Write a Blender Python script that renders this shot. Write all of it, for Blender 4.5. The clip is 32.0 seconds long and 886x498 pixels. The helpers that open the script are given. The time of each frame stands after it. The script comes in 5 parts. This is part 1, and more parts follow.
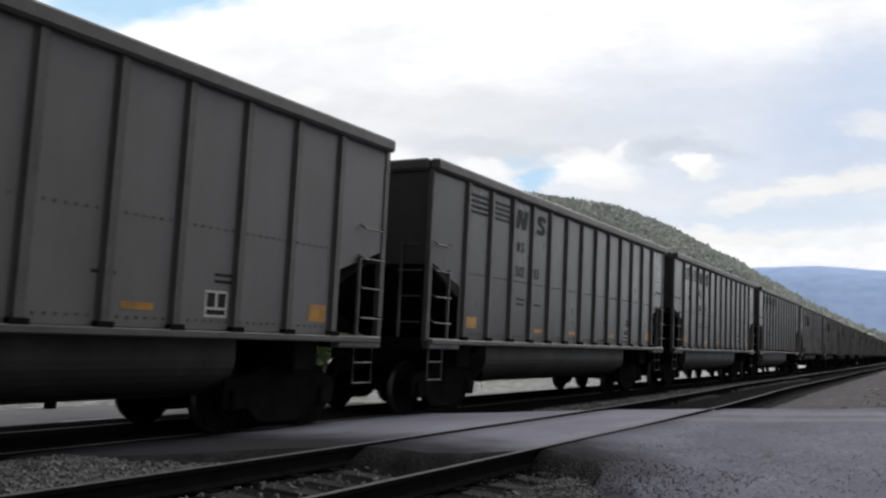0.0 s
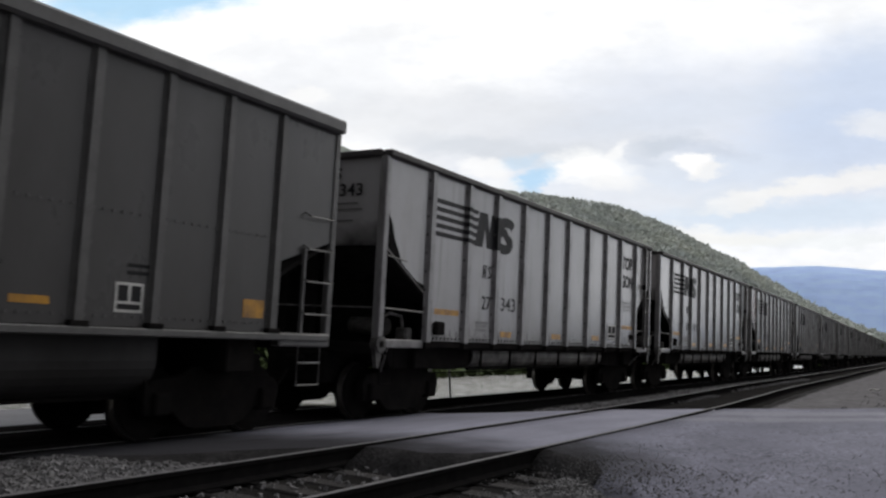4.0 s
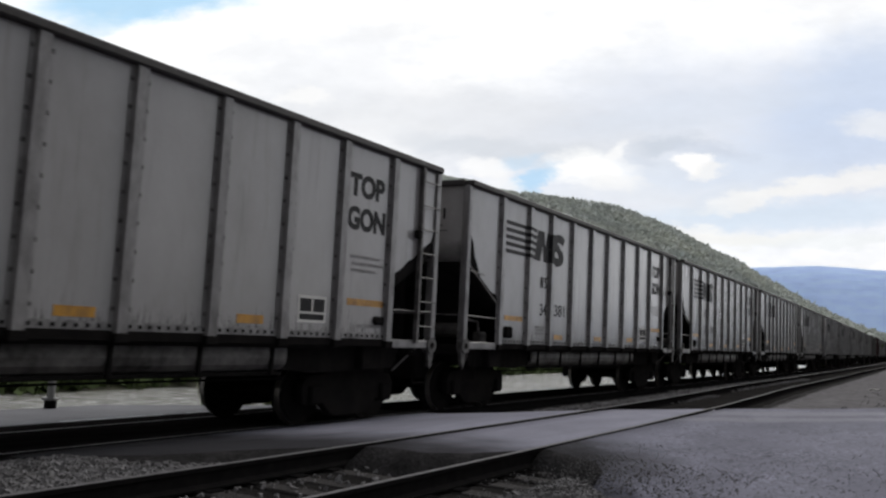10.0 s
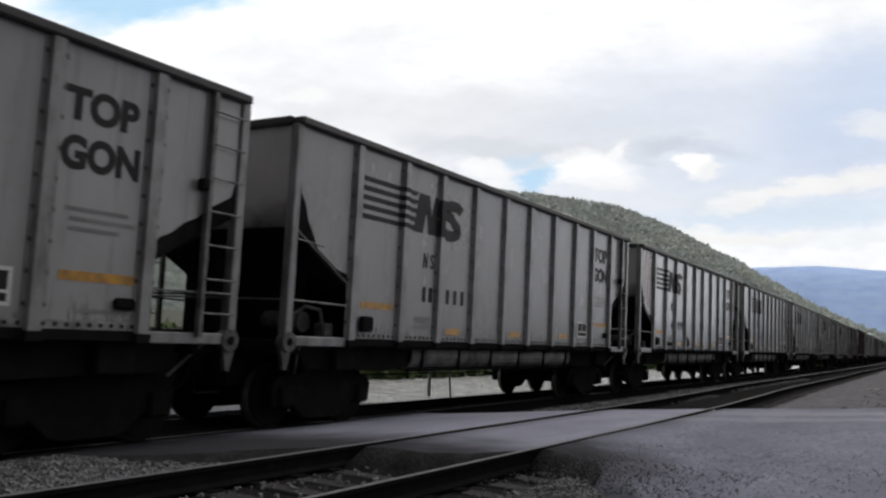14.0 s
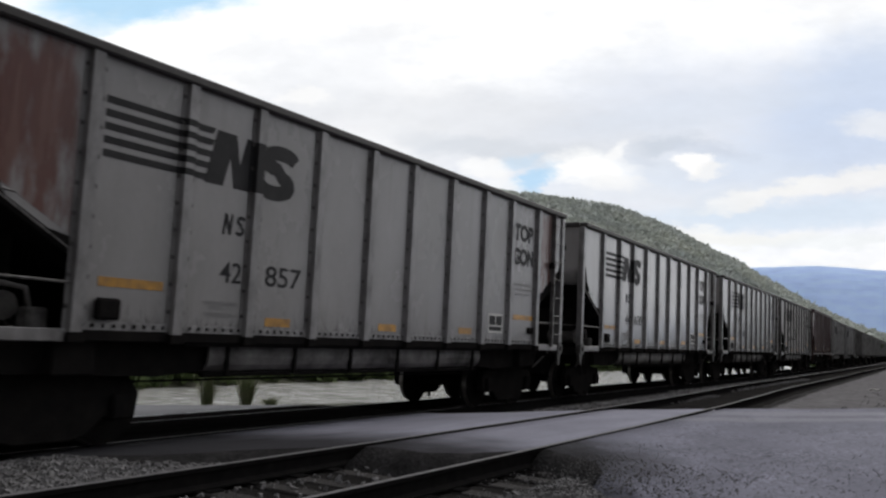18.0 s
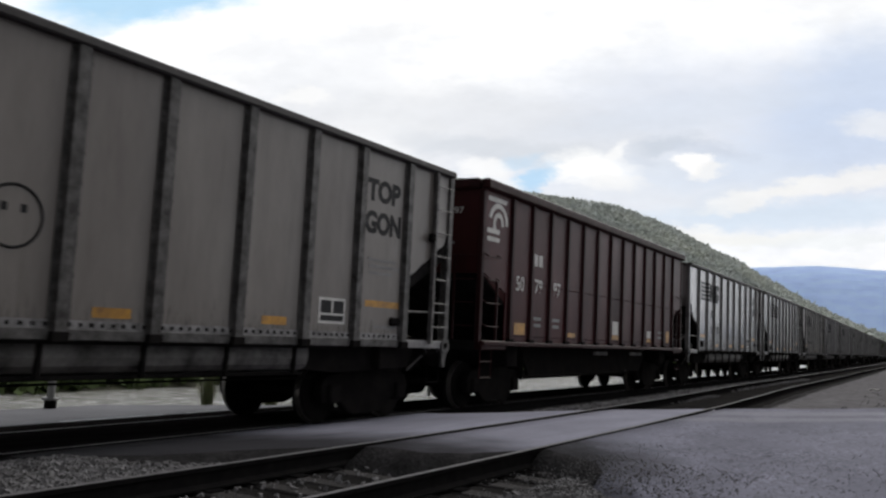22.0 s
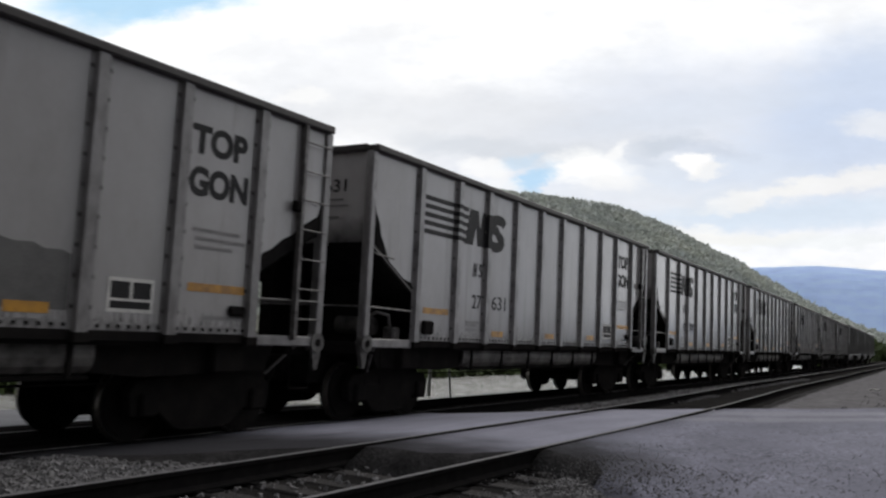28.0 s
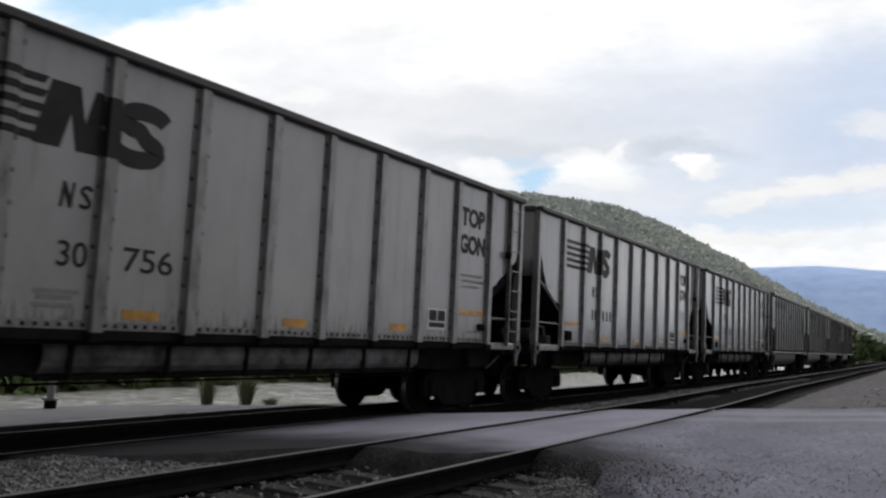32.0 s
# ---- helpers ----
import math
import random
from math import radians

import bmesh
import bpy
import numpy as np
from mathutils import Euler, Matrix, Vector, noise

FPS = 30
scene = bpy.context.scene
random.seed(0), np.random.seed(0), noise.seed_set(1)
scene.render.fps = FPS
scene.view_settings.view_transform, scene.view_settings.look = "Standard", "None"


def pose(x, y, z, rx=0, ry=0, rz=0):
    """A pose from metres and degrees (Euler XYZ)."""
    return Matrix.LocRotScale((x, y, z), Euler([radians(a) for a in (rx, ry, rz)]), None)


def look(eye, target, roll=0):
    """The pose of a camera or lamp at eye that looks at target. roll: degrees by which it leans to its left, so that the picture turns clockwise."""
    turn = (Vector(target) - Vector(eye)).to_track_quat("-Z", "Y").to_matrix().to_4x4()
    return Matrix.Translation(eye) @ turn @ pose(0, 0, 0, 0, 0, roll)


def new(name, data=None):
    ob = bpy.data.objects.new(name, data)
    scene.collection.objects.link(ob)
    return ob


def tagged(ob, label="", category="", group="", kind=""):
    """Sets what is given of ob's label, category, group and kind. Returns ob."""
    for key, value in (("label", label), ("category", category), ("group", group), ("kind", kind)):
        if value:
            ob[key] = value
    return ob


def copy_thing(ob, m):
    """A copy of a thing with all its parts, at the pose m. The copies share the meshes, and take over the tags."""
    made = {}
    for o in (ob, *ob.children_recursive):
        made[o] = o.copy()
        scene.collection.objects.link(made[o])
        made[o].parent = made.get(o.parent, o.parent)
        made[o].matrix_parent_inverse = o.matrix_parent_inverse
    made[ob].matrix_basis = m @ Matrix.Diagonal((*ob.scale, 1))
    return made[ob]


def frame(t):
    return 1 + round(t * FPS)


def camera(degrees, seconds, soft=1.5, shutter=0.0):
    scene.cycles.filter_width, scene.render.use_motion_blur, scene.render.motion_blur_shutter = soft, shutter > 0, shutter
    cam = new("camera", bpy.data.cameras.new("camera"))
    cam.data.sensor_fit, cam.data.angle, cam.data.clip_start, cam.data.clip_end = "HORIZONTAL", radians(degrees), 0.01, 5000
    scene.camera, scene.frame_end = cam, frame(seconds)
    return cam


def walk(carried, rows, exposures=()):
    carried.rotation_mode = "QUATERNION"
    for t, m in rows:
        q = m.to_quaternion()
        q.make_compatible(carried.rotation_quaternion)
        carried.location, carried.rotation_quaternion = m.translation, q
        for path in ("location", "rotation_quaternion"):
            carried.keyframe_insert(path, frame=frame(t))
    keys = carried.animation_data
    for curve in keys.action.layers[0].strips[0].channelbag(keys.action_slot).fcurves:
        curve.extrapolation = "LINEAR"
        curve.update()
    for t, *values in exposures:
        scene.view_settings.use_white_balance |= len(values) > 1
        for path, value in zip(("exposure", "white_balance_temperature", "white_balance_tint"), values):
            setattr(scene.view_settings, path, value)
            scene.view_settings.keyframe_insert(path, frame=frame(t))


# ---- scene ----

# ---------------------------------------------------------------- camera
cam = camera(55.66, 32.0, soft=2.4, shutter=0.10)
EYE = Vector((0, 0, 1.452))
AIM = Vector((-math.sin(radians(31.315)) * math.cos(radians(5.735)), math.cos(radians(31.315)) * math.cos(radians(5.735)), math.sin(radians(5.735))))
VIEW = look(EYE, EYE + AIM * 10, 2.782)
walk(cam, [(0.0, VIEW), (32.0, VIEW)])

# ---------------------------------------------------------------- world and light
SUN_EL, SUN_AZ = 34.0, 9.0     # degrees; azimuth from +Y towards +X

SUN_DIR = Vector((math.sin(radians(SUN_AZ)) * math.cos(radians(SUN_EL)), math.cos(radians(SUN_AZ)) * math.cos(radians(SUN_EL)), math.sin(radians(SUN_EL))))
DULL, GLOW = 0.20, 1.0
# clouds over the valley, on a plane square to the valley's bearing: across, up, half width, half height, lean in degrees, softness, colour, strength
VALLEY = (Vector((-0.5171, 0.8500, 0.0999)), Vector((0.8559, 0.5148, 0.0485)), Vector((0.0104, -0.1105, 0.9938)))
CLOUDS = [(0.36, 0.125, 0.40, 0.135, 4, 0.75, (0.75, 0.795, 0.890), 0.90), (0.04, 0.150, 0.30, 0.055, -6, 0.8, (0.78, 0.80, 0.84), 0.70),
          (0.50, 0.165, 0.16, 0.10, 20, 0.9, (0.56, 0.67, 0.87), 0.65), (0.30, 0.165, 0.20, 0.025, 8, 0.9, (0.71, 0.77, 0.87), 0.5), (0.08, 0.118, 0.15, 0.016, -4, 0.9, (0.68, 0.72, 0.78), 0.65),
          (0.44, 0.112, 0.18, 0.026, 10, 0.9, (0.64, 0.72, 0.87), 0.6), (0.30, 0.090, 0.16, 0.035, 0, 0.9, (0.75, 0.82, 0.92), 0.5), (0.22, 0.045, 0.22, 0.035, 0, 0.95, (0.84, 0.87, 0.92), 0.6),
          (0.42, 0.042, 0.24, 0.018, 2, 0.9, (0.68, 0.79, 0.92), 0.7), (0.108, 0.084, 0.028, 0.018, 30, 0.8, (0.48, 0.72, 0.95), 0.85), (0.085, 0.106, 0.03, 0.010, 10, 0.8, (0.55, 0.75, 0.94), 0.5),
          (0.265, 0.128, 0.045, 0.013, 12, 0.9, (0.60, 0.66, 0.75), 0.70), (0.32, 0.120, 0.05, 0.010, -14, 0.9, (0.63, 0.69, 0.80), 0.6), (0.24, 0.107, 0.03, 0.008, -8, 0.9, (0.70, 0.75, 0.84), 0.6), (0.34, 0.062, 0.05, 0.010, 8, 0.9, (0.72, 0.78, 0.87), 0.5),
          (0.175, 0.094, 0.060, 0.024, -6, 0.8, (1.06, 1.06, 1.05), 0.90), (0.200, 0.076, 0.050, 0.014, 4, 0.9, (0.95, 0.95, 0.95), 0.6), (0.305, 0.104, 0.022, 0.013, 0, 0.7, (1.06, 1.05, 1.04), 0.92), (0.322, 0.092, 0.030, 0.008, 6, 0.8, (0.98, 0.97, 0.95), 0.7),
          (0.055, 0.096, 0.030, 0.014, -10, 0.8, (1.0, 1.0, 1.0), 0.8), (0.075, 0.076, 0.026, 0.010, 0, 0.8, (0.96, 0.97, 0.98), 0.7),
          (0.205, 0.117, 0.020, 0.010, 30, 0.8, (1.0, 1.0, 1.0), 0.8), (0.47, 0.076, 0.14, 0.013, 8, 0.85, (0.98, 0.96, 0.93), 0.75), (0.37, 0.060, 0.09, 0.008, 12, 0.9, (0.94, 0.94, 0.93), 0.6), (0.53, 0.145, 0.06, 0.016, -4, 0.8, (0.93, 0.93, 0.93), 0.6),
          (0.33, 0.012, 0.13, 0.010, 3, 0.9, (0.94, 0.94, 0.91), 0.75), (0.30, 0.022, 0.05, 0.008, 0, 0.8, (0.98, 0.98, 0.96), 0.6), (0.47, 0.012, 0.12, 0.009, 2, 0.9, (0.88, 0.91, 0.92), 0.6), (-0.36, 0.300, 0.14, 0.030, 5, 0.7, (0.48, 0.74, 0.97), 0.95), (-0.42, 0.262, 0.05, 0.02, 20, 0.8, (0.60, 0.80, 0.96), 0.6),
          (-0.13, 0.215, 0.12, 0.05, 10, 0.95, (0.88, 0.90, 0.94), 0.6), (-0.16, 0.182, 0.03, 0.012, 0, 0.7, (1.0, 1.0, 1.0), 0.8), (-0.04, 0.262, 0.07, 0.014, 8, 0.9, (0.90, 0.91, 0.93), 0.5)]


def make_world():
    w = bpy.data.worlds.new("overcast_sky")
    scene.world = w
    w.use_nodes = True
    nt = w.node_tree
    nt.nodes.clear()
    N, L = nt.nodes.new, nt.links.new
    out, bg = N("ShaderNodeOutputWorld"), N("ShaderNodeBackground")
    sky = N("ShaderNodeTexSky")
    sky.sky_type, sky.sun_disc = "NISHITA", False
    sky.sun_elevation, sky.sun_rotation = radians(SUN_EL), radians(SUN_AZ)
    co = N("ShaderNodeTexCoord")
    sep = N("ShaderNodeSeparateXYZ")
    L(co.outputs["Generated"], sep.inputs[0])

    def math_node(op, a, b=None, clamp=False):
        m = N("ShaderNodeMath")
        m.operation, m.use_clamp = op, clamp
        for k, v in enumerate((a, b)):
            if v is None:
                continue
            if isinstance(v, (int, float)):
                m.inputs[k].default_value = v
            else:
                L(v, m.inputs[k])
        return m.outputs[0]

    def mixed(kind, factor, a, b):
        m = N("ShaderNodeMix")
        m.data_type, m.blend_type = "RGBA", kind
        for k, v in ((0, factor), (6, a), (7, b)):
            if isinstance(v, (int, float, tuple)):
                m.inputs[k].default_value = (*v, 1) if isinstance(v, tuple) else v
            else:
                L(v, m.inputs[k])
        return m.outputs[2]

    def step(v, lo, hi):
        m = N("ShaderNodeMapRange")
        m.interpolation_type = "SMOOTHSTEP"
        L(v, m.inputs[0])
        m.inputs[1].default_value, m.inputs[2].default_value = lo, hi
        return m.outputs[0]

    def along(v):
        d = N("ShaderNodeVectorMath")
        d.operation = "DOT_PRODUCT"
        L(co.outputs["Generated"], d.inputs[0])
        d.inputs[1].default_value = Vector(v).normalized()
        return d.outputs["Value"]

    def toward(x, y, z, lo, hi):
        """0 to 1 as the direction comes near (x, y, z); lo and hi are cosines."""
        return step(along((x, y, z)), lo, hi)

    def noise_of(vector, scale, detail, rough):
        n = N("ShaderNodeTexNoise")
        L(vector, n.inputs["Vector"])
        n.inputs["Scale"].default_value, n.inputs["Detail"].default_value, n.inputs["Roughness"].default_value = scale, detail, rough
        return n
    # flat cloud deck: project the direction on a plane overhead
    zz = math_node("ADD", math_node("MAXIMUM", sep.outputs[2], 0.0), 0.16)
    comb = N("ShaderNodeCombineXYZ")
    L(math_node("DIVIDE", sep.outputs[0], zz), comb.inputs[0])
    L(math_node("DIVIDE", sep.outputs[1], zz), comb.inputs[1])
    squash = N("ShaderNodeMapping")
    squash.inputs["Location"].default_value = (0.7, 0.35, 0)
    squash.inputs["Rotation"].default_value = (0, 0, radians(24))
    squash.inputs["Scale"].default_value = (1.0, 0.62, 1)
    L(comb.outputs[0], squash.inputs[0])
    mixf = math_node("ADD", math_node("MULTIPLY", noise_of(squash.outputs[0], 0.9, 4, 0.5).outputs[0], 0.60), math_node("MULTIPLY", noise_of(squash.outputs[0], 2.4, 9, 0.58).outputs[0], 0.40))
    veil = step(mixf, 0.32, 0.42)
    tone = N("ShaderNodeValToRGB")
    e = tone.color_ramp.elements
    e[0].position, e[0].color = 0.12, (1.72, 1.73, 1.76, 1)
    e[1].position, e[1].color = 0.85, (0.67, 0.73, 0.86, 1)
    e.new(0.42).color = (0.86, 0.90, 0.97, 1)
    L(math_node("MULTIPLY", math_node("SUBTRACT", mixf, 0.37), 2.6, True), tone.inputs[0])
    # the deck glows round the hidden sun and where it is thin up the valley, and is dull on the other side
    glow = math_node("ADD", DULL, math_node("MULTIPLY", math_node("MAXIMUM", toward(SUN_DIR.x, SUN_DIR.y, SUN_DIR.z, 0.56, 0.90), toward(-0.62, 0.70, 0.36, 0.62, 0.90)), GLOW))
    grey = N("ShaderNodeCombineColor")
    for k in range(3):
        L(glow, grey.inputs[k])
    deck = mixed("MIX", veil, mixed("MULTIPLY", 1.0, sky.outputs[0], (0.22, 0.22, 0.22)), mixed("MULTIPLY", 1.0, tone.outputs[0], grey.outputs[0]))
    # broken cloud over the valley: bright heads, grey undersides and gaps of blue, with ragged edges
    ahead = math_node("MAXIMUM", along(VALLEY[0]), 0.05)
    plane = N("ShaderNodeCombineXYZ")
    L(math_node("DIVIDE", along(VALLEY[1]), ahead), plane.inputs[0])
    L(math_node("DIVIDE", along(VALLEY[2]), ahead), plane.inputs[1])
    long = N("ShaderNodeMapping")
    long.inputs["Scale"].default_value = (1.0, 2.2, 1)
    L(plane.outputs[0], long.inputs[0])
    coarse, ragged = noise_of(long.outputs[0], 7.0, 6, 0.55), noise_of(long.outputs[0], 26.0, 7, 0.6)

    def shove(v, n, amount):
        a, b, c = N("ShaderNodeVectorMath"), N("ShaderNodeVectorMath"), N("ShaderNodeVectorMath")
        a.operation, b.operation, c.operation = "SUBTRACT", "MULTIPLY", "ADD"
        L(n.outputs["Color"], a.inputs[0])
        a.inputs[1].default_value = (0.5, 0.5, 0.5)
        L(a.outputs[0], b.inputs[0])
        b.inputs[1].default_value = (amount, amount * 0.5, 0)
        L(v, c.inputs[0])
        L(b.outputs[0], c.inputs[1])
        return c.outputs[0]
    place = shove(shove(plane.outputs[0], coarse, 0.075), ragged, 0.055)
    colour = mixed("MIX", step(coarse.outputs[0], 0.42, 0.66), (1.12, 1.12, 1.12), (0.96, 0.97, 0.99))
    for x, y, w_, h_, lean, soft, tint, force in CLOUDS:
        mp, ln = N("ShaderNodeMapping"), N("ShaderNodeVectorMath")
        mp.vector_type = "TEXTURE"
        mp.inputs["Location"].default_value, mp.inputs["Rotation"].default_value, mp.inputs["Scale"].default_value = (x, y, 0), (0, 0, radians(lean)), (w_, h_, 1)
        L(place, mp.inputs[0])
        ln.operation = "LENGTH"
        L(mp.outputs[0], ln.inputs[0])
        body = math_node("SUBTRACT", 1.0, step(ln.outputs["Value"], 1.25 - soft, 1.25))
        colour = mixed("MIX", math_node("MULTIPLY", body, force), colour, tint)
    wisps = math_node("ADD", 0.93, math_node("MULTIPLY", ragged.outputs[0], 0.13))
    wisp = N("ShaderNodeCombineColor")
    for k in range(3):
        L(wisps, wisp.inputs[k])
    colour = mixed("MULTIPLY", 1.0, colour, wisp.outputs[0])
    L(mixed("MIX", step(along(VALLEY[0]), 0.78, 0.85), deck, colour), bg.inputs[0])
    bg.inputs[1].default_value = 1.0
    L(bg.outputs[0], out.inputs[0])


make_world()
sun = new("sun", bpy.data.lights.new("sun", "SUN"))
sun.data.energy, sun.data.angle, sun.data.color = 0.9, radians(24), (1.0, 0.95, 0.88)
sun.matrix_world = look(SUN_DIR * 100, (0, 0, 0))
scene.view_settings.exposure = 0.0


# ---------------------------------------------------------------- materials
def material(name, base, second, rough=0.7, metal=0.0, scale=3.0, fine=40.0, bump=0.2, amount=0.5, stretch=(1, 1, 1), vary=0.08, spec=0.4, extra=None, grain=1.0):
    """Two-scale procedural surface: base drifts to second in stains; fine grain in colour and relief."""
    m = bpy.data.materials.new(name)
    m.use_nodes = True
    nt = m.node_tree
    N, L = nt.nodes.new, nt.links.new
    b = nt.nodes["Principled BSDF"]
    co, mp = N("ShaderNodeTexCoord"), N("ShaderNodeMapping")
    mp.inputs["Scale"].default_value = stretch
    L(co.outputs["Object"], mp.inputs[0])
    info = N("ShaderNodeObjectInfo")
    off = N("ShaderNodeVectorMath")
    off.operation = "ADD"
    sc = N("ShaderNodeMath")
    sc.operation = "MULTIPLY"
    sc.inputs[1].default_value = 37.0
    L(info.outputs["Random"], sc.inputs[0])
    L(mp.outputs[0], off.inputs[0])
    L(sc.outputs[0], off.inputs[1])
    n1, n2 = N("ShaderNodeTexNoise"), N("ShaderNodeTexNoise")
    for n, s_, d in ((n1, scale, 6), (n2, fine, 4)):
        L(off.outputs[0], n.inputs["Vector"])
        n.inputs["Scale"].default_value, n.inputs["Detail"].default_value = s_, d
    n1.inputs["Roughness"].default_value = 0.65
    r = N("ShaderNodeValToRGB")
    r.color_ramp.elements[0].position, r.color_ramp.elements[1].position = 0.5 - 0.25 * amount, 0.85 - 0.2 * amount
    L(n1.outputs[0], r.inputs[0])
    mx = N("ShaderNodeMix")
    mx.data_type = "RGBA"
    L(r.outputs[0], mx.inputs[0])
    mx.inputs[6].default_value, mx.inputs[7].default_value = (*base, 1), (*second, 1)
    hsv = N("ShaderNodeHueSaturation")
    L(mx.outputs[2], hsv.inputs["Color"])
    mr = N("ShaderNodeMapRange")
    mr.inputs[3].default_value, mr.inputs[4].default_value = 1 - vary, 1 + vary
    L(info.outputs["Random"], mr.inputs[0])
    gr = N("ShaderNodeMapRange")
    gr.inputs[1].default_value, gr.inputs[2].default_value = 0.25, 0.75
    gr.inputs[3].default_value, gr.inputs[4].default_value = 1 - 0.15 * grain, 1 + 0.12 * grain
    L(n2.outputs[0], gr.inputs[0])
    mu = N("ShaderNodeMath")
    mu.operation = "MULTIPLY"
    L(mr.outputs[0], mu.inputs[0])
    L(gr.outputs[0], mu.inputs[1])
    L(mu.outputs[0], hsv.inputs["Value"])
    colour = hsv.outputs[0]
    if extra:
        colour = extra(nt, co, colour)
    L(colour, b.inputs["Base Color"])
    rr = N("ShaderNodeMapRange")
    rr.inputs[3].default_value, rr.inputs[4].default_value = max(0.05, rough - 0.12), min(1, rough + 0.12)
    L(n1.outputs[0], rr.inputs[0])
    L(rr.outputs[0], b.inputs["Roughness"])
    b.inputs["Metallic"].default_value = metal
    b.inputs["Specular IOR Level"].default_value = spec
    if bump:
        bp = N("ShaderNodeBump")
        bp.inputs["Strength"].default_value, bp.inputs["Distance"].default_value = bump, 0.02
        L(n2.outputs[0], bp.inputs["Height"])
        L(bp.outputs[0], b.inputs["Normal"])
    return m


def plain(name, colour, rough=0.6, metal=0.0):
    return material(name, colour, tuple(c * 0.7 for c in colour), rough, metal, 4.0, 50.0, 0.1, 0.4, vary=0.05, spec=0.12)


def soot(nt, co, colour):
    """Coal soot that creeps up from the lower edge of a sheet, with a ragged border."""
    N, L = nt.nodes.new, nt.links.new
    sep, n, a, m, mx = N("ShaderNodeSeparateXYZ"), N("ShaderNodeTexNoise"), N("ShaderNodeMath"), N("ShaderNodeMapRange"), N("ShaderNodeMix")
    L(co.outputs["Object"], sep.inputs[0])
    L(co.outputs["Object"], n.inputs["Vector"])
    n.inputs["Scale"].default_value, n.inputs["Detail"].default_value = 2.2, 5
    a.operation = "MULTIPLY_ADD"
    L(n.outputs[0], a.inputs[0])
    a.inputs[1].default_value = 0.7
    L(sep.outputs[2], a.inputs[2])
    L(a.outputs[0], m.inputs[0])
    m.inputs[1].default_value, m.inputs[2].default_value, m.inputs[3].default_value, m.inputs[4].default_value = 3.12, 3.55, 0.9, 0.0
    mx.data_type = "RGBA"
    L(m.outputs[0], mx.inputs[0])
    L(colour, mx.inputs[6])
    mx.inputs[7].default_value = (0.012, 0.011, 0.011, 1)
    return mx.outputs[2]


STREAK = (1, 1.6, 0.18)      # stains run down the sides
def mottled(nt, co, colour, squeeze=(1, 3.2, 0.30), lo=0.57, hi=0.76, most=0.30, dirt=(0.085, 0.072, 0.062, 1)):
    """Grime in blotches and a few dark runs down the sheet."""
    N, L = nt.nodes.new, nt.links.new
    mp, n, m, mx = N("ShaderNodeMapping"), N("ShaderNodeTexNoise"), N("ShaderNodeMapRange"), N("ShaderNodeMix")
    mp.inputs["Scale"].default_value = squeeze
    info, add = N("ShaderNodeObjectInfo"), N("ShaderNodeVectorMath")
    sc = N("ShaderNodeMath")
    sc.operation, sc.inputs[1].default_value = "MULTIPLY", 53.0
    L(info.outputs["Random"], sc.inputs[0])
    L(co.outputs["Object"], mp.inputs[0])
    add.operation = "ADD"
    L(mp.outputs[0], add.inputs[0])
    L(sc.outputs[0], add.inputs[1])
    L(add.outputs[0], n.inputs["Vector"])
    n.inputs["Scale"].default_value, n.inputs["Detail"].default_value = 1.6, 5
    m.inputs[1].default_value, m.inputs[2].default_value, m.inputs[3].default_value, m.inputs[4].default_value = lo, hi, 0.0, most
    L(n.outputs[0], m.inputs[0])
    mx.data_type = "RGBA"
    L(m.outputs[0], mx.inputs[0])
    L(colour, mx.inputs[6])
    mx.inputs[7].default_value = dirt
    # splashed coal dirt along the foot of the sheet, and small chips
    sep, n2, up, k2, m2 = N("ShaderNodeSeparateXYZ"), N("ShaderNodeTexNoise"), N("ShaderNodeMath"), N("ShaderNodeMapRange"), N("ShaderNodeMix")
    L(co.outputs["Object"], sep.inputs[0])
    L(add.outputs[0], n2.inputs["Vector"])
    n2.inputs["Scale"].default_value, n2.inputs["Detail"].default_value, n2.inputs["Roughness"].default_value = 9.0, 6, 0.7
    up.operation = "MULTIPLY_ADD"
    L(n2.outputs[0], up.inputs[0])
    up.inputs[1].default_value = -1.9
    L(sep.outputs[2], up.inputs[2])
    k2.inputs[1].default_value, k2.inputs[2].default_value, k2.inputs[3].default_value, k2.inputs[4].default_value = 0.22, 0.52, 0.85, 0.0
    L(up.outputs[0], k2.inputs[0])
    m2.data_type = "RGBA"
    L(k2.outputs[0], m2.inputs[0])
    L(mx.outputs[2], m2.inputs[6])
    m2.inputs[7].default_value = (0.035, 0.030, 0.029, 1)
    return m2.outputs[2]


WHITE = material("weathered_white_paint", (0.312, 0.299, 0.299), (0.248, 0.235, 0.232), 0.20, 0, 0.8, 24, 0.0, 0.6, (1, 1, 0.6), 0.06, spec=0.52, extra=mottled, grain=0.15)
TAN = material("brown_stained_white_paint", (0.225, 0.203, 0.185), (0.150, 0.131, 0.118), 0.34, 0, 1.4, 24, 0.0, 0.7, (1, 1, 0.3), 0.05, spec=0.3, extra=mottled, grain=0.2)
WHITE_DULL = material("dulled_white_paint", (0.250, 0.238, 0.236), (0.190, 0.178, 0.174), 0.26, 0, 0.8, 24, 0.0, 0.7, (1, 1, 0.6), 0.06, spec=0.42, extra=mottled, grain=0.2)


def runs(nt, co, colour):
    """Mottled sheet with heavy dark runs of washed coal dust."""
    return mottled(nt, co, mottled(nt, co, colour, (1, 5.0, 0.16), 0.56, 0.68, 0.45, (0.100, 0.080, 0.066, 1)), (1, 7.5, 0.22), 0.58, 0.70, 0.7)


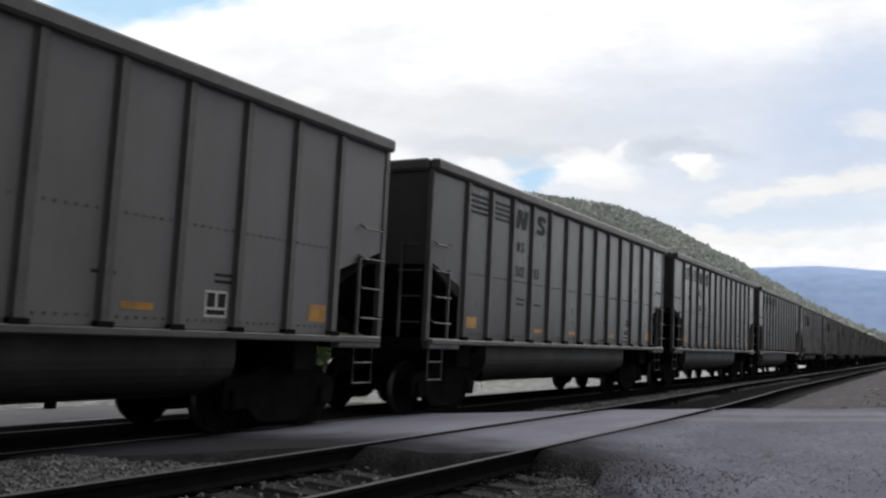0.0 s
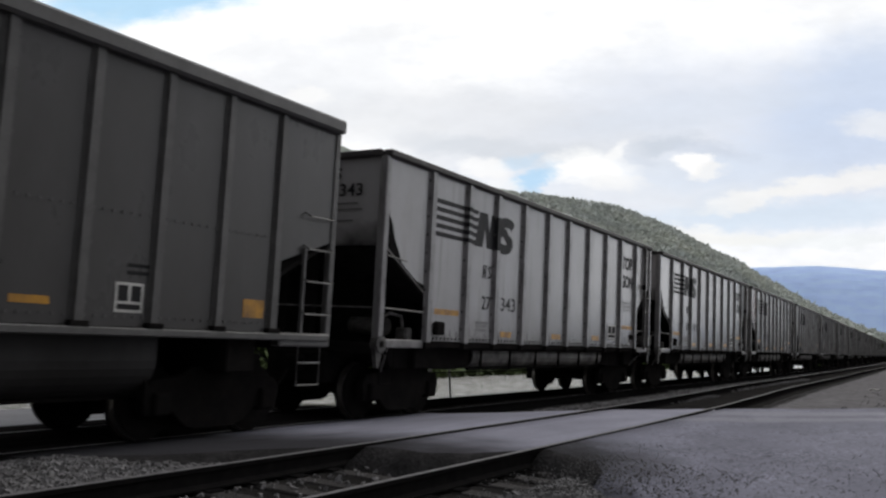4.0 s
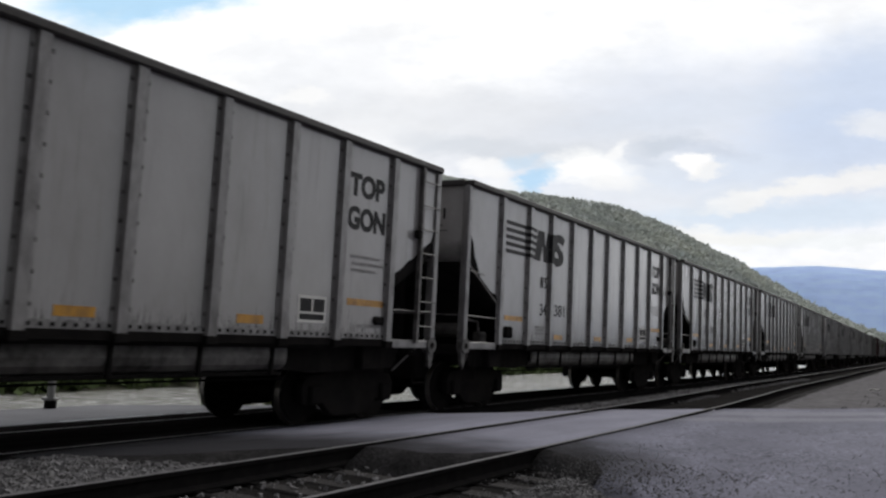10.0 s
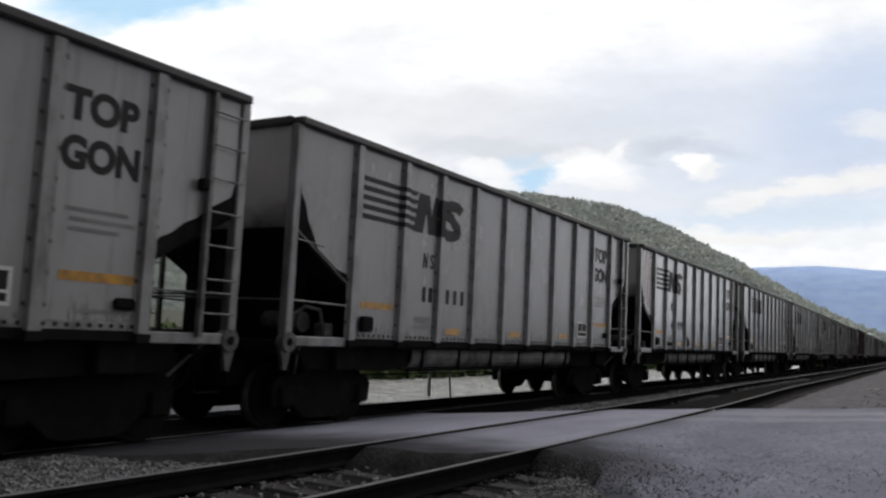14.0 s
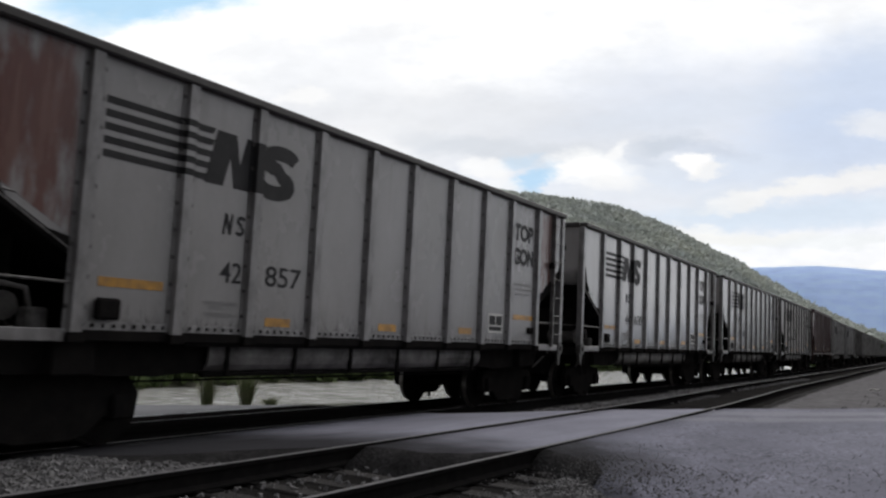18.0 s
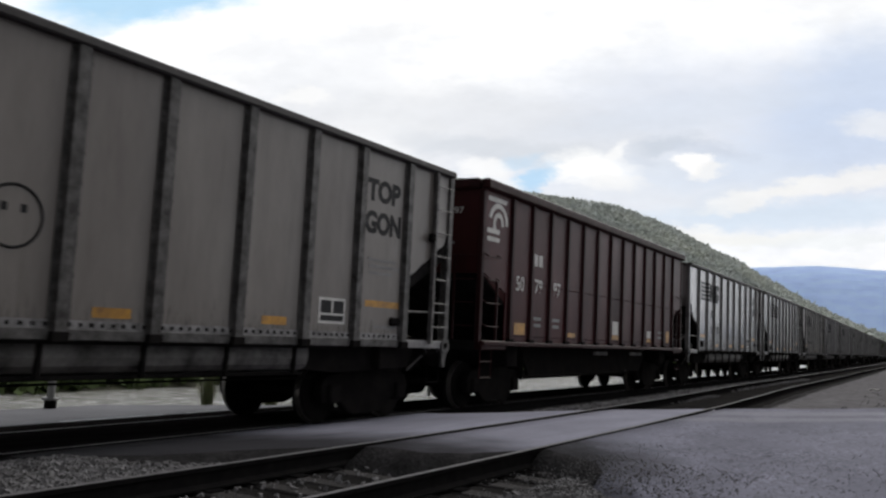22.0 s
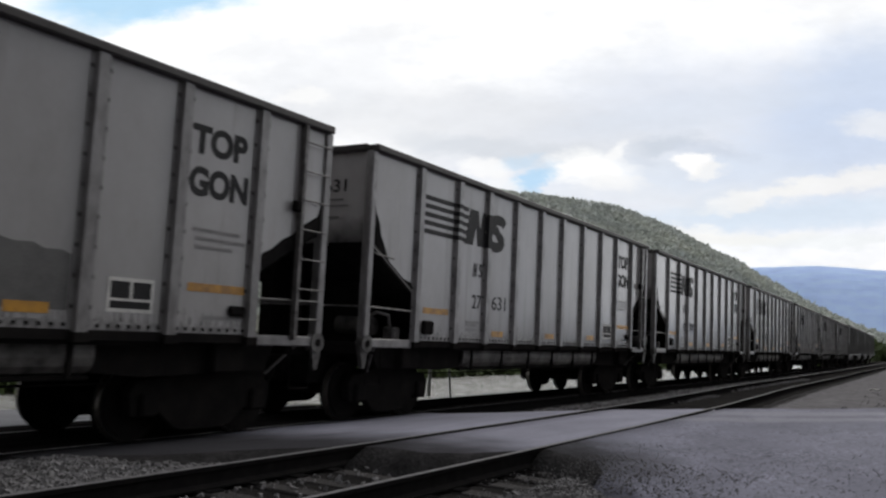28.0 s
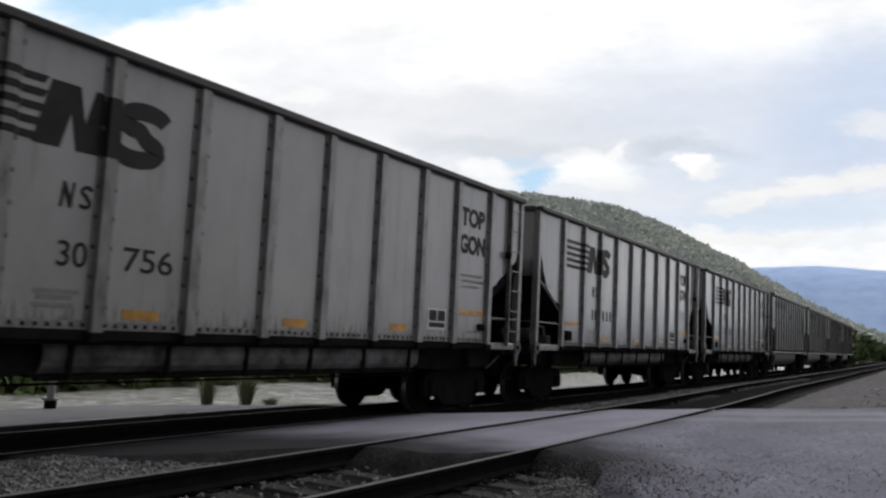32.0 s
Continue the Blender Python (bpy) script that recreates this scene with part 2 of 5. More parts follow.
WHITE_RUN = material("streaked_white_paint", (0.310, 0.292, 0.283), (0.225, 0.205, 0.192), 0.22, 0, 0.9, 24, 0.0, 0.6, (1, 1, 0.5), 0.06, spec=0.42, extra=runs, grain=0.2)
WHITE_POST = material("dirty_white_post_paint", (0.215, 0.205, 0.204), (0.060, 0.053, 0.051), 0.32, 0, 4.2, 40, 0.0, 0.34, (1, 1, 0.5), 0.10, spec=0.4, grain=0.3)
CASTING = material("stained_cast_bracket", (0.125, 0.118, 0.113), (0.024, 0.021, 0.020), 0.5, 0, 6, 40, 0.1, 0.75, spec=0.2)
GRAB = material("dull_grab_bar", (0.17, 0.16, 0.155), (0.045, 0.040, 0.038), 0.5, 0, 7, 40, 0.05, 0.7, spec=0.2)
SILL_STRIP = material("pale_riveted_strip", (0.24, 0.23, 0.228), (0.045, 0.040, 0.038), 0.35, 0, 7.0, 40, 0.0, 0.5, (1, 1, 1), 0.10, spec=0.3, grain=0.5)
WHITE_END = material("sooty_white_end_paint", (0.37, 0.355, 0.352), (0.28, 0.262, 0.252), 0.42, 0, 0.9, 24, 0.03, 0.45, (1, 1, 0.5), 0.05, extra=soot, grain=0.25)
GREY = material("weathered_grey_paint", (0.071, 0.067, 0.066), (0.051, 0.047, 0.045), 0.30, 0, 1.0, 30, 0.0, 0.5, (1, 1, 0.5), 0.05, spec=0.30, grain=0.2)
GREY_PALE = material("lighter_grey_paint", (0.165, 0.160, 0.159), (0.130, 0.125, 0.122), 0.40, 0, 1.0, 30, 0.0, 0.5, (1, 1, 0.5), 0.05, spec=0.25, grain=0.2)
# darker version of the side grey, for the tub below the sill
GREY_TUB = material("darker_grey_tub_paint", (0.050, 0.047, 0.047), (0.026, 0.024, 0.023), 0.5, 0, 1.4, 30, 0.0, 0.6, (1, 1, 0.7), 0.05, spec=0.2, grain=0.3)
GREY_CHORD = material("grey_worn_chord", (0.11, 0.105, 0.103), (0.07, 0.067, 0.065), 0.5, 0, 3, 40, 0.05, 0.5, spec=0.3)
RED = material("oxide_red_paint", (0.060, 0.0105, 0.0118), (0.024, 0.0078, 0.0080), 0.42, 0, 0.7, 30, 0.0, 0.7, (1, 1, 0.5), 0.08, spec=0.10, grain=0.2)
RED_POST = material("dark_oxide_red_post", (0.034, 0.0090, 0.0095), (0.016, 0.0065, 0.0065), 0.55, 0, 3, 40, 0.0, 0.6, STREAK, spec=0.10)
# these two near-black bases take in the deep shade under the cars
DARK = material("near_black_steel", (0.0115, 0.0107, 0.0107), (0.020, 0.0178, 0.0168), 0.85, 0, 3, 40, 0.15, 0.5, spec=0.0)
SLOPE = material("near_black_sheet", (0.011, 0.0107, 0.0107), (0.022, 0.020, 0.019), 0.8, 0, 3, 40, 0.1, 0.5, spec=0.0)
UNDER = material("grimy_underframe_paint", (0.20, 0.188, 0.18), (0.020, 0.0175, 0.017), 0.6, 0, 2.2, 30, 0.1, 0.75, spec=0.2)
CHORD = material("rust_brown_chord", (0.037, 0.033, 0.032), (0.064, 0.057, 0.056), 0.6, 0, 3, 40, 0.1, 0.6, spec=0.25)
INK = plain("black_stencil_paint", (0.022, 0.021, 0.022), 0.6)
INK_GREY = plain("dark_grey_stencil_paint", (0.020, 0.020, 0.021), 0.6)
PALE_INK = plain("white_stencil_paint", (0.62, 0.60, 0.57), 0.55)
FAINT = plain("faded_stencil_grey", (0.205, 0.197, 0.195), 0.5)
YELLOW = material("amber_reflective_tape", (0.58, 0.28, 0.022), (0.20, 0.10, 0.03), 0.4, 0, 5, 40, 0.05, 0.75)
def scab(nt, co, colour):
    """Fades a rust scab into white paint towards a ragged border (patch space: 0 to 1 across and up)."""
    N, L = nt.nodes.new, nt.links.new
    uv, sep, n = N("ShaderNodeTexCoord"), N("ShaderNodeSeparateXYZ"), N("ShaderNodeTexNoise")
    L(uv.outputs["Generated"], sep.inputs[0])
    mp = N("ShaderNodeMapping")
    mp.inputs["Scale"].default_value = (1, 2.3, 0.55)
    L(co.outputs["Object"], mp.inputs[0])
    L(mp.outputs[0], n.inputs["Vector"])
    n.inputs["Scale"].default_value, n.inputs["Detail"].default_value, n.inputs["Roughness"].default_value = 2.0, 9, 0.68

    def node(op, a, b):
        m = N("ShaderNodeMath")
        m.operation = op
        for k, v in enumerate((a, b)):
            if isinstance(v, float):
                m.inputs[k].default_value = v
            else:
                L(v, m.inputs[k])
        return m.outputs[0]
    edge = node("MINIMUM", node("MINIMUM", sep.outputs[1], node("SUBTRACT", 1.0, sep.outputs[1])), node("MINIMUM", node("MULTIPLY", sep.outputs[2], 0.6), node("MULTIPLY", node("SUBTRACT", 1.0, sep.outputs[2]), 2.0)))
    k = node("ADD", node("MULTIPLY", edge, 1.3), node("SUBTRACT", node("MULTIPLY", n.outputs[0], 2.6), 1.05))
    m, mx = N("ShaderNodeMapRange"), N("ShaderNodeMix")
    m.inputs[1].default_value, m.inputs[2].default_value = 0.0, 0.55
    L(k, m.inputs[0])
    mx.data_type = "RGBA"
    L(m.outputs[0], mx.inputs[0])
    mx.inputs[6].default_value = (0.250, 0.239, 0.237, 1)
    L(colour, mx.inputs[7])
    return mx.outputs[2]


RUST = material("rust_scabbed_paint", (0.088, 0.030, 0.026), (0.150, 0.078, 0.062), 0.27, 0, 2.6, 30, 0.0, 0.7, STREAK, extra=scab, spec=0.32)
STEEL = material("bright_worn_steel", (0.40, 0.38, 0.36), (0.25, 0.22, 0.20), 0.35, 0.8, 5, 60, 0.05, 0.5)
RAIL = material("rusty_rail_steel", (0.0085, 0.0082, 0.0083), (0.015, 0.0138, 0.0135), 0.8, 0, 6, 60, 0.15, 0.6, spec=0.0)
# worn head; the highlight along it is put into this paler base
RAILHEAD = material("dull_railhead", (0.185, 0.178, 0.184), (0.095, 0.088, 0.088), 0.7, 0, 8, 60, 0.02, 0.5, spec=0.2)
TIE = material("creosoted_timber", (0.032, 0.029, 0.028), (0.072, 0.067, 0.066), 0.9, 0, 6, 60, 0.6, 0.6, (8, 1, 8), spec=0.1)
def darkened(nt, co, colour, centre, inner, outer, axis=None, light=()):
    """Oily dirt round a spot; with axis, darker towards one end of the sheet; light: wheel paths polished pale (x0, y0,
    x1, y1, half width).
    """
    N, L = nt.nodes.new, nt.links.new
    n, m, mx = N("ShaderNodeTexNoise"), N("ShaderNodeMapRange"), N("ShaderNodeMix")
    L(co.outputs["Object"], n.inputs["Vector"])
    n.inputs["Scale"].default_value, n.inputs["Detail"].default_value = 1.3, 6
    wob = N("ShaderNodeMath")
    wob.operation = "MULTIPLY_ADD"
    L(n.outputs[0], wob.inputs[0])
    wob.inputs[1].default_value = 1.6
    if axis is None:
        d = N("ShaderNodeVectorMath")
        d.operation = "DISTANCE"
        L(co.outputs["Object"], d.inputs[0])
        d.inputs[1].default_value = centre
        L(d.outputs["Value"], wob.inputs[2])
    else:
        sep = N("ShaderNodeSeparateXYZ")
        L(co.outputs["Object"], sep.inputs[0])
        L(sep.outputs[axis], wob.inputs[2])
    m.interpolation_type = "SMOOTHSTEP"
    m.inputs[1].default_value, m.inputs[2].default_value, m.inputs[3].default_value, m.inputs[4].default_value = inner + 0.8, outer + 0.8, 0.90, 0.0
    L(wob.outputs[0], m.inputs[0])
    mx.data_type = "RGBA"
    L(m.outputs[0], mx.inputs[0])
    L(colour, mx.inputs[6])
    mx.inputs[7].default_value = (0.016, 0.015, 0.015, 1)
    colour = mx.outputs[2]
    for x0, y0, x1, y1, half in light:
        a = Vector((x1 - x0, y1 - y0, 0)).normalized()
        nrm = Vector((-a.y, a.x, 0))
        d, ab, mr, add = N("ShaderNodeVectorMath"), N("ShaderNodeMath"), N("ShaderNodeMapRange"), N("ShaderNodeMix")
        d.operation = "DOT_PRODUCT"
        L(co.outputs["Object"], d.inputs[0])
        d.inputs[1].default_value = nrm
        off = N("ShaderNodeMath")
        off.operation = "MULTIPLY_ADD"
        L(n.outputs[0], off.inputs[0])
        off.inputs[1].default_value = 0.5
        L(d.outputs["Value"], off.inputs[2])
        sub = N("ShaderNodeMath")
        sub.operation, sub.inputs[1].default_value = "SUBTRACT", nrm.dot(Vector((x0, y0, 0))) + 0.25
        L(off.outputs[0], sub.inputs[0])
        ab.operation = "ABSOLUTE"
        L(sub.outputs[0], ab.inputs[0])
        mr.interpolation_type = "SMOOTHSTEP"
        mr.inputs[1].default_value, mr.inputs[2].default_value, mr.inputs[3].default_value, mr.inputs[4].default_value = half * 0.2, half, 0.55, 0.0
        L(ab.outputs[0], mr.inputs[0])
        add.data_type = "RGBA"
        L(mr.outputs[0], add.inputs[0])
        L(colour, add.inputs[6])
        add.inputs[7].default_value = (0.30, 0.295, 0.325, 1)
        colour = add.outputs[2]
    return colour


PATHS = ((-4.12, 13.66, -1.11, 18.85, 0.45), (-4.17, 15.15, -1.22, 20.66, 0.55))
ASPHALT = material("worn_asphalt", (0.330, 0.325, 0.385), (0.235, 0.230, 0.275), 0.95, 0, 0.8, 70, 0.4, 0.6, (1.6, 0.5, 1), extra=lambda nt, co, c: darkened(nt, co, c, None, 7.5, 9.6, 1), spec=0.05)
RIVER_ROAD = material("riverside_asphalt", (0.150, 0.147, 0.160), (0.105, 0.103, 0.112), 0.8, 0, 0.8, 70, 0.4, 0.6)
DIRT = material("oily_dirt_and_grit", (0.022, 0.021, 0.021), (0.055, 0.052, 0.053), 0.95, 0, 2.2, 22, 1.0, 0.7, spec=0.0, grain=2.5)
# dark boards, with the deep shadow under the train put into the base
CROSSING = material("shade_dark_crossing_boards", (0.011, 0.010, 0.010), (0.022, 0.020, 0.020), 0.85, 0, 2.0, 40, 0.4, 0.6, (4, 0.5, 1), spec=0.0)
def speckle(nt, co, colour):
    """Loose grit: cells of light and dark chips over the surface."""
    N, L = nt.nodes.new, nt.links.new
    v, m, mx, gate, g2 = N("ShaderNodeTexVoronoi"), N("ShaderNodeMapRange"), N("ShaderNodeMix"), N("ShaderNodeTexNoise"), N("ShaderNodeMapRange")
    L(co.outputs["Object"], v.inputs["Vector"])
    v.inputs["Scale"].default_value = 30
    sep = N("ShaderNodeSeparateColor")
    L(v.outputs["Color"], sep.inputs[0])
    m.inputs[1].default_value, m.inputs[2].default_value, m.inputs[3].default_value, m.inputs[4].default_value = 0.0, 1.0, 0.38, 1.65
    L(sep.outputs[0], m.inputs[0])
    L(co.outputs["Object"], gate.inputs["Vector"])
    gate.inputs["Scale"].default_value, gate.inputs["Detail"].default_value = 0.9, 6
    g2.inputs[1].default_value, g2.inputs[2].default_value, g2.inputs[3].default_value, g2.inputs[4].default_value = 0.38, 0.66, 0.10, 0.80
    L(gate.outputs[0], g2.inputs[0])
    mx.data_type, mx.blend_type = "RGBA", "MULTIPLY"
    L(g2.outputs[0], mx.inputs[0])
    L(colour, mx.inputs[6])
    grey = N("ShaderNodeCombineColor")
    for k in range(3):
        L(m.outputs[0], grey.inputs[k])
    L(grey.outputs[0], mx.inputs[7])
    return mx.outputs[2]


LOT = material("gravelly_tarmac_lot", (0.215, 0.213, 0.262), (0.150, 0.148, 0.182), 0.9, 0, 0.7, 60, 0.5, 0.6, (1.5, 0.6, 1), extra=lambda nt, co, c: darkened(nt, co, speckle(nt, co, c), (-3.75, 8.45, 0.2), 0.5, 1.9, None, PATHS), grain=0.8, spec=0.06)
# ballast base taken down for the shade under and beside the train
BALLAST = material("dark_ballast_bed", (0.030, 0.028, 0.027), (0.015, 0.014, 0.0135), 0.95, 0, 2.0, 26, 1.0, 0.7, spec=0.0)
STONE = material("grey_ballast_stone", (0.24, 0.232, 0.234), (0.062, 0.058, 0.057), 0.9, 0, 5.0, 60, 0.4, 0.7, spec=0.1)
GRAVEL = material("pale_gravel_shoulder", (0.205, 0.196, 0.200), (0.115, 0.108, 0.110), 0.95, 0, 1.6, 26, 1.0, 0.6, extra=speckle, spec=0.0)
LINE = plain("worn_road_line", (0.42, 0.42, 0.43), 0.8)
EARTH = material("scrubby_earth", (0.052, 0.050, 0.034), (0.060, 0.064, 0.032), 0.95, 0, 0.4, 12, 0.6, 0.6)
BUSH = material("riverside_green", (0.120, 0.160, 0.055), (0.050, 0.075, 0.030), 0.85, 0, 0.6, 6, 0.3, 0.6)
GRASS = material("tufted_green_grass", (0.17, 0.21, 0.105), (0.31, 0.30, 0.20), 0.8, 0, 4, 20, 0.0, 0.6)
# forest greens paled in the base colour for haze over the valley
FOREST = material("haze_paled_hillside", (0.27, 0.295, 0.272), (0.37, 0.39, 0.335), 0.95, 0, 0.010, 0.11, 0.0, 0.7, spec=0.0, grain=2.4)
UNSEEN_SLOPE = material("dark_unseen_slope", (0.042, 0.055, 0.030), (0.070, 0.080, 0.045), 0.95, 0, 0.03, 0.4, 0.0, 0.7, spec=0.0, grain=2.0)
# the ridge's pale blue base has the distance haze painted in
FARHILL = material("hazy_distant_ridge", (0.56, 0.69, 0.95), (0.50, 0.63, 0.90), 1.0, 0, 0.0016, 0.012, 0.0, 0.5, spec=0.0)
# crown tones far paler than leaves: distance haze is put into the base
CROWN = material("haze_paled_tree_crowns", (0.60, 0.63, 0.61), (0.72, 0.735, 0.67), 0.95, 0, 0.012, 0.12, 0.0, 0.8, spec=0.0, grain=1.2)
FARHILL.node_tree.nodes["Principled BSDF"].inputs["Emission Color"].default_value = (0.06, 0.10, 0.19, 1)      # haze painted as a faint glow: air light over miles of distance
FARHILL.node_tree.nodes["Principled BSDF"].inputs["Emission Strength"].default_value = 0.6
# fields washed out in the base colour to read as hazy
HAZE_FIELD = material("haze_paled_far_fields", (0.46, 0.52, 0.45), (0.56, 0.58, 0.56), 1.0, 0, 0.004, 0.03, 0.0, 0.6, spec=0.0)
POST_METAL = plain("galvanised_post", (0.33, 0.33, 0.32), 0.5, 0.3)


def water_material():
    m = bpy.data.materials.new("rippled_river")
    m.use_nodes = True
    nt = m.node_tree
    N, L = nt.nodes.new, nt.links.new
    b = nt.nodes["Principled BSDF"]
    b.inputs["Roughness"].default_value = 0.16
    b.inputs["Specular IOR Level"].default_value = 0.5
    co, mp, n = N("ShaderNodeTexCoord"), N("ShaderNodeMapping"), N("ShaderNodeTexNoise")
    mp.inputs["Scale"].default_value = (1.0, 0.8, 1)
    L(co.outputs["Object"], mp.inputs[0])
    L(mp.outputs[0], n.inputs["Vector"])
    n.inputs["Scale"].default_value, n.inputs["Detail"].default_value = 1.5, 8
    far, ramp_, mx = N("ShaderNodeTexNoise"), N("ShaderNodeMapRange"), N("ShaderNodeMix")
    L(co.outputs["Object"], far.inputs["Vector"])
    far.inputs["Scale"].default_value, far.inputs["Detail"].default_value, far.inputs["Roughness"].default_value = 0.7, 7, 0.65
    ramp_.inputs[1].default_value, ramp_.inputs[2].default_value = 0.40, 0.62
    L(far.outputs[0], ramp_.inputs[0])
    mx.data_type = "RGBA"
    L(ramp_.outputs[0], mx.inputs[0])
    # pale streaks in the base stand for sky reflected on the ripples
    mx.inputs[6].default_value, mx.inputs[7].default_value = (0.24, 0.23, 0.205, 1), (0.50, 0.49, 0.46, 1)
    L(mx.outputs[2], b.inputs["Base Color"])
    bp = N("ShaderNodeBump")
    bp.inputs["Strength"].default_value, bp.inputs["Distance"].default_value = 1.0, 0.5
    L(n.outputs[0], bp.inputs["Height"])
    L(bp.outputs[0], b.inputs["Normal"])
    return m


WATER = water_material()


# ---------------------------------------------------------------- mesh helpers
def mesh(bm, name):
    me = bpy.data.meshes.new(name)
    bm.to_mesh(me)
    bm.free()
    return me


def part(name, bm, mat, parent=None, label="", m=None, smooth=False):
    """One mesh object under a thing or part; bm is a bmesh or a finished mesh."""
    me = bm if isinstance(bm, bpy.types.Mesh) else mesh(bm, name)
    if not me.materials:
        me.materials.append(mat)
    if smooth:
        me.polygons.foreach_set("use_smooth", [True] * len(me.polygons))
    ob = new(name, me)
    ob.parent = parent
    if m is not None:
        ob.matrix_basis = m
    if label:
        ob["label"] = label
    return ob


def box(bm, x0, x1, y0, y1, z0, z1, bevel=0.0):
    vs = [bm.verts.new((x, y, z)) for x in (x0, x1) for y in (y0, y1) for z in (z0, z1)]
    fs = [bm.faces.new([vs[i] for i in q]) for q in ((0, 1, 3, 2), (4, 6, 7, 5), (0, 4, 5, 1), (2, 3, 7, 6), (0, 2, 6, 4), (1, 5, 7, 3))]
    if bevel:
        es = list({e for f in fs for e in f.edges})
        bmesh.ops.bevel(bm, geom=es, offset=bevel, segments=1, affect="EDGES", profile=0.5)
    return bm


def boxm(x0, x1, y0, y1, z0, z1, bevel=0.0):
    return box(bmesh.new(), x0, x1, y0, y1, z0, z1, bevel)


def tube(bm, a, b, r, seg=8, r2=None):
    a, b = Vector(a), Vector(b)
    d = b - a
    q = d.to_track_quat("Z", "Y").to_matrix().to_4x4()
    bmesh.ops.create_cone(bm, cap_ends=True, segments=seg, radius1=r, radius2=r if r2 is None else r2, depth=d.length, matrix=Matrix.Translation((a + b) / 2) @ q)
    return bm


def tubem(pts, r, seg=8):
    """A bent bar: rings along the points, joined into one skin."""
    bm = bmesh.new()
    pts = [Vector(q) for q in pts]
    rings = []
    for k, q in enumerate(pts):
        d = (pts[min(k + 1, len(pts) - 1)] - pts[max(k - 1, 0)]).normalized()
        turn = d.to_track_quat("Z", "Y")
        rings.append([bm.verts.new(q + turn @ Vector((r * math.cos(6.28319 * i / seg), r * math.sin(6.28319 * i / seg), 0))) for i in range(seg)])
    for a, b in zip(rings, rings[1:]):
        for i in range(seg):
            bm.faces.new((a[i], a[(i + 1) % seg], b[(i + 1) % seg], b[i]))
    bm.faces.new(rings[0][::-1])
    bm.faces.new(rings[-1])
    return bm


def prism(bm, outline, axis, a, b):
    """Extrude a 2D outline along an axis from a to b; outline in the two other axes, in xyz order."""
    def at(p, c):
        p = list(p)
        p.insert(axis, c)
        return p
    lo = [bm.verts.new(at(p, a)) for p in outline]
    hi = [bm.verts.new(at(p, b)) for p in outline]
    n = len(outline)
    bm.faces.new(lo)
    bm.faces.new(hi[::-1])
    for k in range(n):
        bm.faces.new((lo[(k + 1) % n], lo[k], hi[k], hi[(k + 1) % n]))
    bmesh.ops.recalc_face_normals(bm, faces=bm.faces)
    return bm


def prismm(outline, axis, a, b):
    return prism(bmesh.new(), outline, axis, a, b)


TEXTS = {}


def lettering(text, size, squeeze=1.0, weight=0.008):
    """Mesh of letters with a little thickness, in the xy plane, from the left base line."""
    key = (text, size, squeeze, weight)
    if key not in TEXTS:
        cu = bpy.data.curves.new("letters", "FONT")
        cu.body, cu.size, cu.extrude, cu.offset = text, size, 0.002, size * weight
        ob = bpy.data.objects.new("letters", cu)
        me = bpy.data.meshes.new_from_object(ob)
        bpy.data.objects.remove(ob)
        bpy.data.curves.remove(cu)
        me.transform(Matrix.Diagonal((squeeze, 1, 1, 1)))
        TEXTS[key] = me
    return TEXTS[key]


def on_side(x, y, z):
    """Pose that lays xy lettering on the side that faces +X, reading towards +Y."""
    return Matrix(((0, 0, 1, x), (1, 0, 0, y), (0, 1, 0, z), (0, 0, 0, 1)))


def on_end(x, y, z):
    return Matrix(((1, 0, 0, x), (0, 0, -1, y), (0, 1, 0, z), (0, 0, 0, 1)))


# ---------------------------------------------------------------- the train: parts that all cars share
GAUGE, WHEEL_R, BASE = 0.7175, 0.457, 1.778


def wheelset_mesh():
    bm = bmesh.new()
    tube(bm, (-1.0, 0, 0), (1.0, 0, 0), 0.085, 10)
    for s in (-1, 1):
        tube(bm, (s * 0.68, 0, 0), (s * 0.70, 0, 0), 0.485, 28)
        tube(bm, (s * 0.70, 0, 0), (s * 0.80, 0, 0), WHEEL_R, 28)
        tube(bm, (s * 0.80, 0, 0), (s * 0.815, 0, 0), 0.40, 24)
        tube(bm, (s * 0.80, 0, 0), (s * 0.86, 0, 0), 0.15, 14)
        tube(bm, (s * 0.98, 0, 0), (s * 1.10, 0, 0), 0.115, 12)
        for k in range(3):
            a = k * 2.094
            tube(bm, (s * 1.10, 0.06 * math.cos(a), 0.06 * math.sin(a)), (s * 1.125, 0.06 * math.cos(a), 0.06 * math.sin(a)), 0.018, 6)
    me = mesh(bm, "wheelset")
    me.materials.append(DARK)
    me.materials.append(STEEL)
    for f in me.polygons:
        d = math.hypot(f.center.y, f.center.z)
        if 0.44 < d < 0.46 and abs(f.normal.x) < 0.1:
            f.material_index = 1
    return me


def side_frame_mesh():
    bm = bmesh.new()
    out = [(-1.16, 0.60), (-1.05, 0.74), (-0.62, 0.78), (-0.42, 0.90), (0.42, 0.90), (0.62, 0.78), (1.05, 0.74), (1.16, 0.60), (1.12, 0.32), (0.80, 0.30),
           (0.72, 0.36), (0.48, 0.16), (0.32, 0.12), (-0.32, 0.12), (-0.48, 0.16), (-0.72, 0.36), (-0.80, 0.30), (-1.12, 0.32)]
    prism(bm, out, 0, -0.07, 0.07)
    bmesh.ops.bevel(bm, geom=list(bm.edges), offset=0.015, segments=1, affect="EDGES", profile=0.5)
    return mesh(bm, "side_frame")


